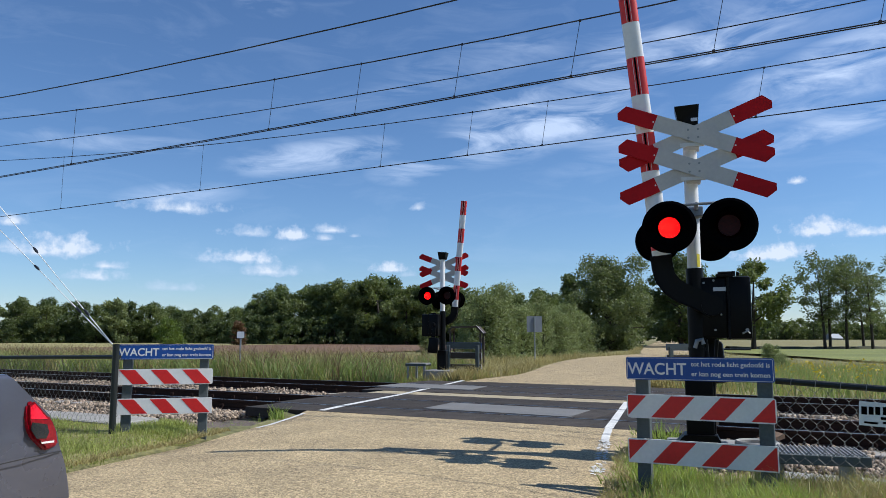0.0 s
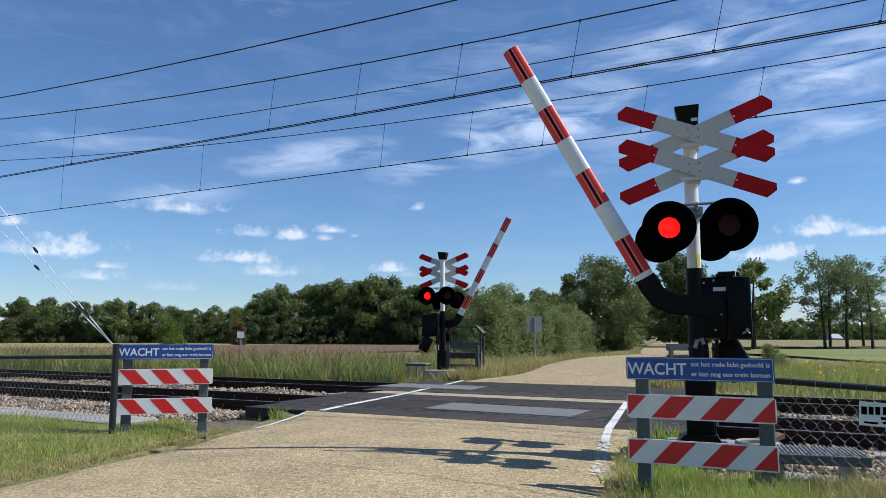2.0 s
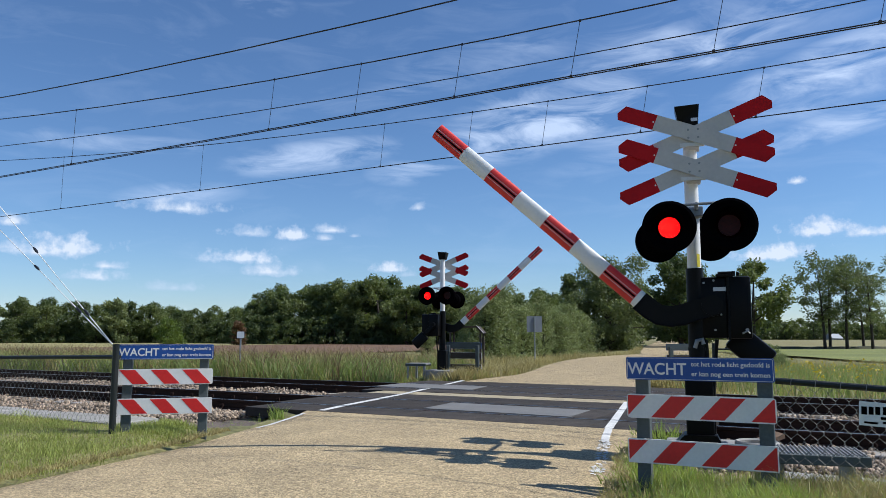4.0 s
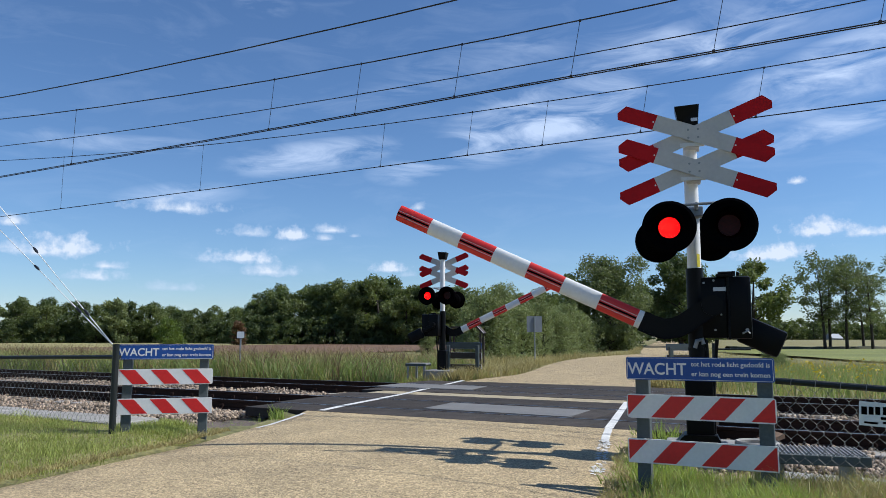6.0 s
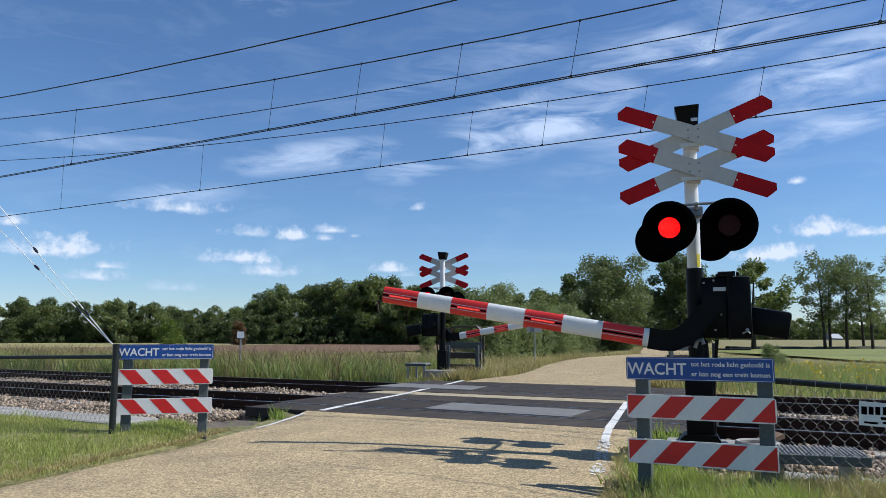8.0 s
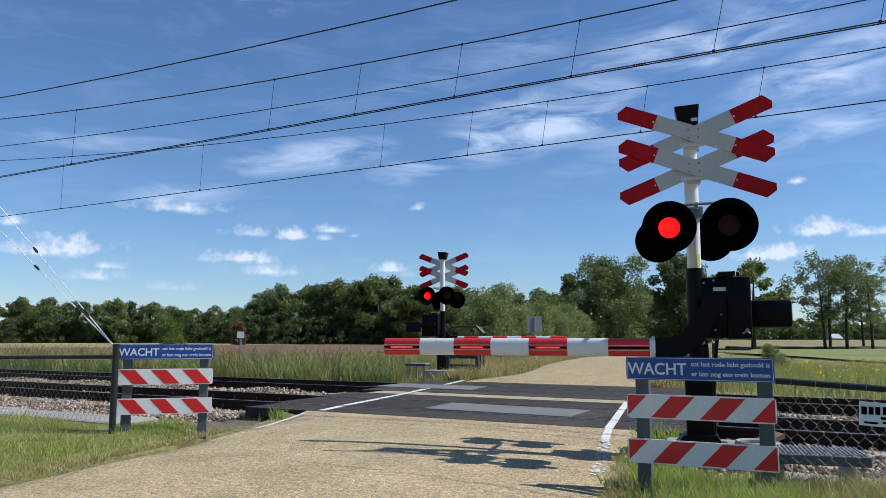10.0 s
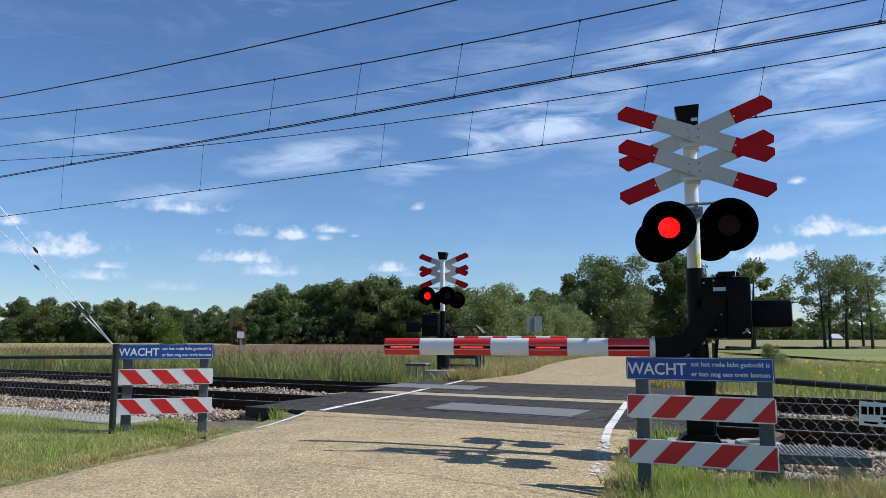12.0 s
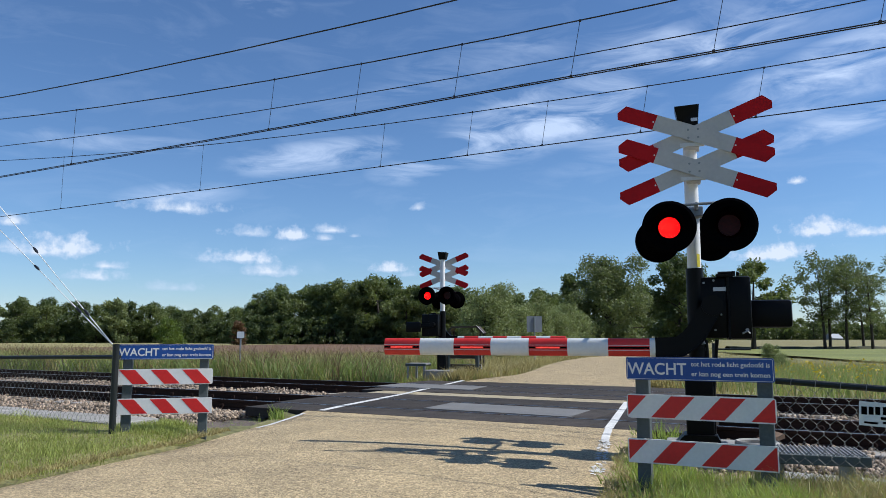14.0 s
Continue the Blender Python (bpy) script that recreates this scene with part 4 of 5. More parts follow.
# ---- fences ----
def fence(origin, turn, length, drop, label, sign=False, rail=0.82):
    """Chain-link along local x from the origin; drop: how far the top rail falls to its end."""
    f = thing("chain_link_fence", Matrix.Translation(origin) @ pose(0, 0, 0, 0, 0, turn), label, "fence", "chain-link fences")
    top = lambda x: rail - drop * abs(x) / 2.2
    d = 1 if length > 0 else -1
    part("top_rail", Shape().tube([(0, 0, top(0)), (length, 0, top(length))], 0.024, 10), M_WIREMESH, f, "dark top rail")
    n = int(abs(length) / 2.4) + 1
    for i in range(1 if sign else 0, n):
        x = d * (0.02 + i * 2.4)
        h = top(x) + (0.14 if i == 0 and not sign else 0.02)
        part("post", Shape().cyl(0.038, h + 0.3, pose(x, 0.04, (h - 0.3) / 2), 14).cyl(0.042, 0.02, pose(x, 0.04, h), 14), M_WIREMESH, f, "dark round post")
    wires = Shape()
    a, gap, half = min(0, length), 0.043, 0.056
    for k in range(int(abs(length) / gap)):
        x0 = a + k * gap
        pts = []
        for q in range(int((top(x0) - 0.05) / half) + 1):
            z = 0.04 + q * half
            right = (q + k) % 2
            x = x0 + (gap + 0.003 if right else -0.003)
            y = 0.004 if right else -0.004
            pts += [(x, y, z - 0.007), (x, -y, z + 0.007)]
        wires.tube(pts, 0.0019, 4, caps=False)
    tagged(part("netting", wires, M_MESHZINC, f, "hooked wire netting"), kind="stuff")
    ties = Shape()
    for i in range(int(abs(length) / 0.16)):
        x = d * (0.1 + i * 0.16)
        ties.tube([(x, -0.03, top(x) - 0.03), (x + 0.01, -0.02, top(x) + 0.026), (x + 0.02, 0.02, top(x) + 0.02)], 0.003, 5)
    tagged(part("ties", ties, M_MESHZINC, f), kind="stuff")
    if sign:
        s = part("fence_sign", rounded_plate(Shape(), 0.34, 0.165, 0.006, 0.003, pose(0.70, -0.03, 0.585, 0, 3, 0)), M_WHITE, f, "white sign with dark lettering shapes")
        for x, z, w, h in ((-0.137, 0.028, 0.035, 0.055), (-0.095, 0.028, 0.03, 0.055), (-0.055, 0.028, 0.03, 0.055), (0.0, 0.028, 0.05, 0.055), (0.07, 0.028, 0.06, 0.055), (0.02, -0.025, 0.12, 0.02), (-0.10, -0.055, 0.085, 0.014), (0.02, -0.055, 0.1, 0.014)):
            part("dark_bar", Shape().box(w, 0.002, h, pose(0.70 + x, -0.033, 0.585 + z, 0, 3, 0)), M_BLACKMATT, s)
    return f


fence((-3.80, 8.93, 0.07), 180 + TRACK_TURN + 0.0, 9.0, 0.035, "dark chain-link fence along the tracks beside the verge")
fence((2.46, 5.64, 0.0), TRACK_TURN, 4.5, 0.12, "chain-link fence with bare wire beside the near barrier", sign=True, rail=0.80)
fence((6.75, 19.0, 0.0), TRACK_TURN, 0.9, 0.0, "short dark fence end beyond the tracks")


# ---- small posts and signs ----
def pole_sign(name, m, h, w, hh, back, label, category):
    t = thing(name, m, label, category)
    part("pole", Shape().cyl(0.03, h, pose(0, 0.03, h / 2 - 0.15), 12), M_ZINC, t, "grey steel pole")
    part("plate", rounded_plate(Shape(), w, hh, 0.02, 0.012, pose(0, 0, h - hh / 2 - 0.14)), back, t)
    return t


pole_sign("marker_sign", pose(-6.95, 26.0, -0.1, 0, 0, 8), 1.55, 0.24, 0.22, M_WHITE, "small white marker sign on a thin pole in reeds", "sign")
pole_sign("road_sign", pose(4.35, 36.0, -0.2, 0, 0, 190), 2.45, 0.75, 0.75, M_SIGNBACK, "square road sign on a pole, seen from its grey back", "sign")


def build_shelter():
    """A low open shelter in the growth behind the far barrier."""
    sh = thing("small_shelter", pose(0.95, 30.0, -0.30, 0, 0, -12), "small open wooden shelter with a dark roof among bushes", "shelter")
    part("roof", Shape().plate([(-0.7, 1.62), (-0.55, 1.84), (0.45, 1.86), (0.72, 1.58), (0.66, 1.56), (0.42, 1.80), (-0.52, 1.78), (-0.66, 1.58)], 0.9), M_BACKBOARD, sh, "dark weathered roof")
    part("roof_edge", Shape().tube([(0.46, -0.47, 1.87), (0.74, -0.47, 1.57)], 0.012, 6), M_PALEBACK, sh, "pale roof edge")
    for x in (-0.6, 0.6):
        for y in (-0.38, 0.38):
            part("post", Shape().box(0.07, 0.07, 1.7, pose(x, y, 0.8)), M_BACKBOARD, sh)
    part("rail", Shape().box(1.2, 0.04, 0.12, pose(0, 0.38, 1.1)), M_BACKBOARD, sh, "dark plank rail")


build_shelter()


# ---- car ----
def build_car(m):
    car = thing("car", m, "grey hatchback driving away from the crossing", "car")
    # side outline, nose at +x
    low = [(-2.04, 0.20), (-1.97, 0.40), (-1.89, 0.54), (-1.83, 0.67), (-1.66, 0.80), (-1.46, 0.95), (0.85, 0.97), (1.5, 0.88), (1.9, 0.72), (2.0, 0.52), (1.96, 0.28), (1.68, 0.24)]
    for cx, a0, a1 in ((1.28, 0, 180), (-1.06, 0, 180)):
        for k in range(9):
            a = radians(a0 + (a1 - a0) * k / 8)
            low.append((cx + 0.36 * math.cos(a), 0.26 + 0.36 * math.sin(a)))
    low.append((-1.70, 0.25))
    tail = [Vector((x, 0, z)) for x, z in low[:6]]
    smooth_tail = []
    for i in range(21):
        u = i / 20 * 5
        k = min(4, int(u))
        p0, p1, p2, p3 = tail[max(0, k - 1)], tail[k], tail[k + 1], tail[min(5, k + 2)]
        w = u - k
        q = 0.5 * (2 * p1 + (p2 - p0) * w + (2 * p0 - 5 * p1 + 4 * p2 - p3) * w * w + (3 * p1 - p0 - 3 * p2 + p3) * w ** 3)
        smooth_tail.append((q.x, q.z))
    low = smooth_tail + low[6:]
    body = Shape().plate(low, 1.70)
    bmesh.ops.bevel(body.bm, geom=[e for e in body.bm.edges if abs(e.verts[0].co.y - e.verts[1].co.y) < 0.01], offset=0.02, segments=3, affect="EDGES", profile=0.6)
    for v in body.bm.verts:
        # narrower at the tail and the nose
        v.co.y *= 1 - 0.13 * max(0.0, (abs(v.co.x) - 1.35) / 0.67) ** 2
    part("body", body, M_CARPAINT, car, "dusty grey bodywork", smooth=True)
    roof = [(-1.42, 0.93), (-1.0, 1.36), (-0.8, 1.44), (-0.1, 1.48), (0.35, 1.40), (1.0, 0.95)]
    top = Shape().plate(roof, 1.46)
    for v in top.bm.verts:
        v.co.y *= 1 - 0.22 * max(0, v.co.z - 0.95) / 0.5
    bmesh.ops.bevel(top.bm, geom=list(top.bm.edges), offset=0.04, segments=3, affect="EDGES")
    part("cabin", top, M_CARPAINT, car, smooth=True)
    for side in (-1, 1):
        win = Shape().plate([(-1.05, 1.0), (-0.8, 1.33), (-0.1, 1.38), (0.3, 1.3), (0.75, 1.0)], 0.02, pose(0, side * 0.685, 0, side * 12, 0, 0) @ pose(0, side * 0.2, 0))
        part("side_window", win, M_GLASS, car)
        tl = Shape().plate([(-1.875, 0.54), (-1.845, 0.63), (-1.80, 0.69), (-1.64, 0.805), (-1.59, 0.79), (-1.60, 0.70), (-1.64, 0.62), (-1.76, 0.52)], 0.10, pose(0, side * 0.815, 0))
        bmesh.ops.bevel(tl.bm, geom=list(tl.bm.edges), offset=0.015, segments=2, affect="EDGES")
        for v in tl.bm.verts:
            v.co.y *= 1 - 0.13 * max(0.0, (abs(v.co.x) - 1.35) / 0.67) ** 2
        lampglass = part("tail_lamp", tl, M_TAIL, car, "glowing red tail lamp", smooth=True)
        for name, tone, outline in (("smoked_panel", M_GLASS, [(-1.77, 0.62), (-1.75, 0.665), (-1.63, 0.69), (-1.625, 0.65), (-1.67, 0.60), (-1.75, 0.59)]), ("reversing_lamp", M_WHITE, [(-1.82, 0.560), (-1.82, 0.570), (-1.71, 0.576), (-1.715, 0.566)]), ("bright_lens", M_TAILLIT, [(-1.75, 0.695), (-1.64, 0.785), (-1.61, 0.77), (-1.615, 0.71)])):
            patch = Shape().plate(outline, 0.004, pose(0, side * 0.8655, 0))
            for v in patch.bm.verts:
                v.co.y *= 1 - 0.13 * max(0.0, (abs(v.co.x) - 1.35) / 0.67) ** 2
            part(name, patch, tone, lampglass)
        crease = Shape().tube([(-1.90, side * 0.782, 0.50), (-1.6, side * 0.835, 0.505), (-1.42, side * 0.849, 0.50)], 0.003, 6)
        part("panel_gap", crease, M_TYRE, car, "dark bumper seam")
        for x in (1.28, -1.06):
            wh = Shape().lathe([(0.20, -0.1), (0.30, -0.1), (0.32, -0.06), (0.32, 0.06), (0.30, 0.1), (0.20, 0.1)], pose(x, side * 0.74, 0.32, 90, 0, 0), 28)
            w = part("wheel", wh, M_TYRE, car, "black tyre", smooth=True)
            part("rim", Shape().cyl(0.20, 0.12, pose(x, side * 0.76, 0.32, 90, 0, 0), 20), M_ZINC, w, "alloy rim")
    return car


HEADING = math.degrees(math.atan2(-0.97, -0.312))
CAR = build_car(pose(0, 0, 0))


# ---- trees ----
def leaves(rng, blobs, count, size, flat=0.6):
    """Small leaf faces strewn over many blobs (x, y, z, radius)."""
    blobs = np.array(blobs)
    weight = blobs[:, 3] ** 2
    pick = rng.choice(len(blobs), count, p=weight / weight.sum())
    d = rng.normal(size=(count, 3))
    d /= np.linalg.norm(d, axis=1)[:, None]
    r = blobs[pick, 3] * rng.uniform(0.2, 1.0, count) ** 0.5 * rng.uniform(0.85, 1.35, count)
    c = blobs[pick, :3] + d * r[:, None] * np.array([1, 1, 0.85])
    a = rng.normal(size=(count, 3))
    a /= np.linalg.norm(a, axis=1)[:, None]
    b = np.cross(a, d + rng.normal(size=(count, 3)) * flat)
    b /= np.linalg.norm(b, axis=1)[:, None] + 1e-9
    s = size * rng.uniform(0.6, 1.5, count)[:, None]
    v = np.stack([c - a * s, c + b * s * 0.6, c + a * s, c - b * s * 0.6], 1).reshape(-1, 3)
    return v, np.arange(count * 4).reshape(-1, 4)


def make_tree(name, seed, height, spread, bare, count, size, material, label, shape="round", trunks=1):
    """A tree at the origin. bare: how high the clear trunk is, as a share of the height."""
    rng = np.random.default_rng(seed)
    tree = thing(name, Matrix(), label, "tree" if "bush" not in name else "bush", "trees round the fields")
    wood = Shape()
    blobs = []
    for t in range(trunks):
        ox, oy = (rng.normal(size=2) * spread * 0.12 if trunks > 1 else (0, 0))
        bend = rng.normal(size=2) * 0.03 * height
        levels = [(ox + bend[0] * k * k, oy + bend[1] * k * k, -0.3 + (height * 0.86 + 0.3) * k) for k in (0, 0.15, 0.35, 0.6, 0.8, 1.0)]
        r0 = (0.022 * height + 0.03) * (0.62 if shape == "flat" else 1.0)
        wood.tube(levels, [r0 * 1.25, r0, r0 * 0.85, r0 * 0.6, r0 * 0.35, r0 * 0.1], 8)
        limbs = 20 if count > 9000 else 13
        for i in range(limbs):
            k = bare + (0.98 - bare) * (i + rng.uniform(0, 0.8)) / limbs
            base = Vector(levels[0]).lerp(Vector(levels[-1]), k)
            ang = i * 2.4 + rng.uniform(-0.5, 0.5)
            u = (k - bare) / (1 - bare)
            reach = {"round": math.sin(math.pi * (0.18 + 0.74 * u)), "cone": 1.05 - u, "flat": 0.55 + 0.5 * u, "bush": 0.95 - 0.55 * u, "column": 0.55 + 0.5 * math.sin(math.pi * min(1, u * 1.15))}[shape] * spread * rng.uniform(0.6, 1.05)
            tip = base + Vector((math.cos(ang) * reach, math.sin(ang) * reach, height * rng.uniform(0.04, 0.13)))
            wood.tube([base, base.lerp(tip, 0.5) + Vector((0, 0, 0.03 * height)), tip], [r0 * 0.4 * (1.1 - u), r0 * 0.25 * (1.1 - u), r0 * 0.06], 5)
            for f in (0.45, 0.75, 1.0):
                q = base.lerp(tip, f)
                wob = rng.normal(size=3) * spread * 0.13
                blobs.append((q.x + wob[0], q.y + wob[1], q.z + wob[2] * 0.6, spread * rng.uniform(0.13, 0.30) * {"cone": 1.5, "flat": 0.72}.get(shape, 1.0)))
        blobs.append((levels[-1][0], levels[-1][1], height * 0.90, spread * 0.24))
    part("trunk", wood, M_BARK, tree, "grey-brown trunk and limbs")
    v, f = leaves(rng, blobs, count, size)
    v[:, 2] = np.maximum(v[:, 2], 0.05)
    part("crown", raw_mesh("crown", v, f, material), material, tree, "leafy crown with gaps")
    return tree


def place(ob, x, y, z=-0.3, turn=0.0, size=1.0):
    return copy_thing(ob, pose(x, y, z, 0, 0, turn) @ Matrix.Diagonal((size, size, size, 1)))


def build_trees():
    rng = random.Random(7)
    kinds = [make_tree("oak_tree", 11, 12.0, 5.4, 0.16, 7000, 0.21, M_LEAF, "broad dark green oak at the edge of the wood"),
             make_tree("oak_tree", 12, 13.0, 5.0, 0.18, 7000, 0.21, M_LEAFDARK, "tall dark green oak in the wood edge"),
             make_tree("oak_tree", 13, 11.0, 5.6, 0.12, 7000, 0.21, M_LEAF, "round green oak with a low crown in the wood edge"),
             make_tree("oak_tree", 14, 12.5, 5.2, 0.14, 7000, 0.21, M_LEAFDARK, "dark oak with an uneven crown in the wood edge")]
    # the wood along the fields: x over y, height of the tops, distance
    edge = [(-0.60, 11.5, 195), (-0.555, 12.0, 192), (-0.52, 10.6, 190), (-0.485, 10.4, 190), (-0.45, 10.0, 188), (-0.42, 10.6, 190), (-0.39, 10.4, 190), (-0.36, 9.2, 196), (-0.335, 8.6, 200), (-0.305, 9.3, 196), (-0.28, 9.0, 190), (-0.255, 10.4, 180),
            (-0.23, 11.6, 170), (-0.205, 12.3, 166), (-0.18, 12.6, 164), (-0.155, 13.1, 162), (-0.13, 12.7, 160), (-0.105, 13.0, 158), (-0.08, 13.6, 156), (-0.066, 12.0, 160), (-0.045, 12.2, 150), (-0.02, 12.0, 150), (0.005, 11.8, 150), (0.03, 11.0, 150), (0.06, 10.4, 150), (0.09, 10.6, 150), (0.12, 10.8, 150), (0.15, 10.4, 160)]
    for i, (k, h, y) in enumerate(edge):
        for row, back in enumerate((0, 9)):
            t = kinds[(i * 3 + row) % 4]
            hh = {0: 12.0, 1: 13.0, 2: 11.0, 3: 12.5}[(i * 3 + row) % 4]
            y2 = y + back
            place(t, (k + rng.uniform(-0.012, 0.012)) * y2, y2, -0.6, rng.uniform(0, 360), (h * 1.1 * rng.uniform(0.9, 1.04) - (0.8 if row == 0 else 0)) / hh)
    # undergrowth along the foot of the wood
    shrub = make_tree("undergrowth_bush", 15, 5.6, 3.2, 0.02, 2600, 0.22, M_LEAFDARK, "dark green undergrowth bush at the foot of the wood", "bush", trunks=2)
    for i in range(64):
        k = -0.62 + i * 0.0125
        y = 152 + 34 * min(1, max(0, (-0.22 - k) / 0.12)) + rng.uniform(0, 6)
        place(shrub, k * y, y, -0.6, rng.uniform(0, 360), rng.uniform(0.7, 1.25))
    for t in kinds:
        t.matrix_basis = pose(-190 + 20 * kinds.index(t), 235, -0.6)
    shrub.matrix_basis = pose(-205, 232, -0.6)
    # far wood on the other side of the meadow
    remote = [make_tree("far_tree", 16 + j, 12.5, 5.2, 0.10, 1500, 0.42, (M_LEAFDARK, M_LEAF)[j], "distant green tree across the meadow") for j in range(2)]
    for j in range(2):
        remote[j].matrix_basis = pose(0.34 * 430 - 12 * j, 436, -3.4)
    for i in range(58):
        k = 0.35 + i * 0.0056
        y = 430 + 25 * math.sin(i * 1.7)
        place(remote[(i * 7 // 3) % 2], k * y, y, -3.4, rng.uniform(0, 360), rng.uniform(0.9, 1.3))
    # single trees: x over y, distance, height
    tall = make_tree("roadside_tree", 31, 10.1, 3.9, 0.03, 42000, 0.105, M_LEAFTALL, "tall feathery green tree beside the road", "column", trunks=3)
    tall.matrix_basis = pose(0.222 * 76, 76, -0.6, 0, 0, 40)
    cone = make_tree("conifer", 32, 11.0, 2.6, 0.04, 9000, 0.17, M_LEAFDARK, "dark pointed tree behind the bushes", "cone")
    cone.matrix_basis = pose(0.165 * 104, 104, -0.6)
    dark = make_tree("roadside_tree", 33, 11.6, 4.4, 0.10, 16000, 0.17, M_LEAFDARK, "dark leafy oak shading the road")
    dark.matrix_basis = pose(0.314 * 86, 86, -0.6, 0, 0, 10)
    place(dark, 0.34 * 92, 92, -0.6, 130, 0.9)
    place(dark, 0.328 * 106, 106, -0.6, 60, 0.9)
    place(dark, 0.245 * 130, 130, -0.6, 190, 0.9)
    place(dark, 0.322 * 122, 122, -0.6, 220, 1.05)
    place(dark, 0.262 * 150, 150, -0.6, 300, 1.1)
    place(dark, 0.312 * 160, 160, -0.6, 20, 1.05)
    place(dark, 0.252 * 190, 190, -0.6, 80, 1.1)
    place(dark, 0.308 * 260, 260, -0.6, 140, 1.4)
    place(dark, 0.270 * 300, 300, -0.6, 240, 1.4)
    right = make_tree("roadside_tree", 34, 11.6, 4.2, 0.24, 9000, 0.17, M_LEAF, "green oak behind the barrier at the field edge")
    right.matrix_basis = pose(0.41 * 92, 92, -0.6, 0, 0, 77)
    thin = [make_tree("field_tree", 35 + j, 12.2, 4.2, 0.34, 4000, 0.12, M_LEAFTALL, "tall thin-crowned oak with a bare trunk in the meadow", "flat") for j in range(2)]
    spots = [(0.504, 94, 1.0, 0), (0.511, 97, 0.97, 90), (0.533, 94, 1.0, 200), (0.555, 97, 0.92, 300), (0.567, 93, 0.95, 60)]
    for i, (k, y, sz, turn) in enumerate(spots):
        if i < 2:
            thin[i].matrix_basis = pose(k * y, y, -0.6, 0, 0, turn)
        else:
            place(thin[i % 2], k * y, y, -0.6, turn, sz)
    # willow bushes by the road
    bush = [make_tree("willow_bush", 51 + j, (4.7, 5.6)[j], (2.4, 1.9)[j], 0.02, 13000, 0.065, M_LEAFGREY, "grey-green willow bush beside the road", "bush", trunks=4) for j in range(2)]
    spots = [(0.055, 47, 0.95), (0.078, 48, 0.92), (0.105, 50, 0.82), (0.125, 52, 0.8), (0.148, 55, 0.82), (0.165, 60, 0.85), (0.18, 66, 0.85), (0.035, 52, 0.75), (0.070, 58, 0.86), (-0.02, 60, 0.5), (0.10, 62, 0.9), (0.43, 30, 0.27), (0.444, 31, 0.22)]
    for i, (k, y, sz) in enumerate(spots):
        if i < 2:
            bush[i].matrix_basis = pose(k * y, y, -0.5) @ Matrix.Diagonal((sz, sz, sz, 1))
        else:
            place(bush[i % 2], k * y, y, -0.5, i * 77, sz)
    light = make_tree("field_bush", 61, 5.2, 3.4, 0.02, 4200, 0.16, M_LEAFLIGHT, "pale green round bush in the meadow", "bush", trunks=3)
    light.matrix_basis = pose(-0.361 * 150, 150, -0.6)
    brown = make_tree("withered_bush", 62, 5.0, 1.6, 0.05, 2400, 0.14, M_LEAFBROWN, "withered brown bush at the field edge", "bush", trunks=2)
    brown.matrix_basis = pose(-0.27 * 140, 140, -0.6)
    pale = make_tree("willow_tree", 63, 11.5, 4.0, 0.1, 5200, 0.25, M_LEAFGREY, "pale grey-green willow standing out of the wood edge")
    pale.matrix_basis = pose(-0.435 * 184, 184, -0.6)


build_trees()


def build_house():
    house = thing("farmhouse", pose(202, 392, -1.6, 0, 0, 25) @ Matrix.Diagonal((0.7, 0.7, 0.7, 1)), "distant pale farmhouse half hidden by trees", "house")
    part("wall", Shape().box(11, 7, 3.0, pose(0, 0, 1.5)), M_CONCRETE, house, "pale rendered wall")
    roof = Shape()
    roof.plate([(-4.2, 3.0), (4.2, 3.0), (0, 6.4)], 11.6, pose(0, 0, 0, 0, 0, 90))
    part("roof", roof, M_SIGNBACK, house, "grey gabled roof")
    for x in (-3.5, 0.0, 3.5):
        part("window", Shape().box(1.1, 0.1, 1.2, pose(x, -3.53, 1.6)), M_GLASS, house)


build_house()


def build_ditch():
    """A low rough bank that runs through the meadow under the single trees."""
    sh = Shape()
    last = None
    for i in range(60):
        x, y = 36 + i * 0.9, 96 - 0.02 * i
        h = 0.28 + 0.12 * noise.noise(Vector((x * 0.4, 0, 0)))
        ring = [sh.bm.verts.new(v) for v in ((x, y - 1.2, -0.45), (x, y - 0.5, -0.35 + h), (x, y + 0.5, -0.33 + h), (x, y + 1.2, -0.45))]
        if last:
            for a in range(3):
                sh.bm.faces.new((last[a], last[a + 1], ring[a + 1], ring[a]))
        last = ring
    solid("ditch_bank", sh, M_BANK, Matrix(), "low dark bank of a ditch through the meadow", "bank", kind="structure")


M_BANK = mat("bank_growth", (0.05, 0.05, 0.022), 0.95, vary=0.5, scale=1.5, fine=9, bump=1.0, depth=0.1)
build_ditch()


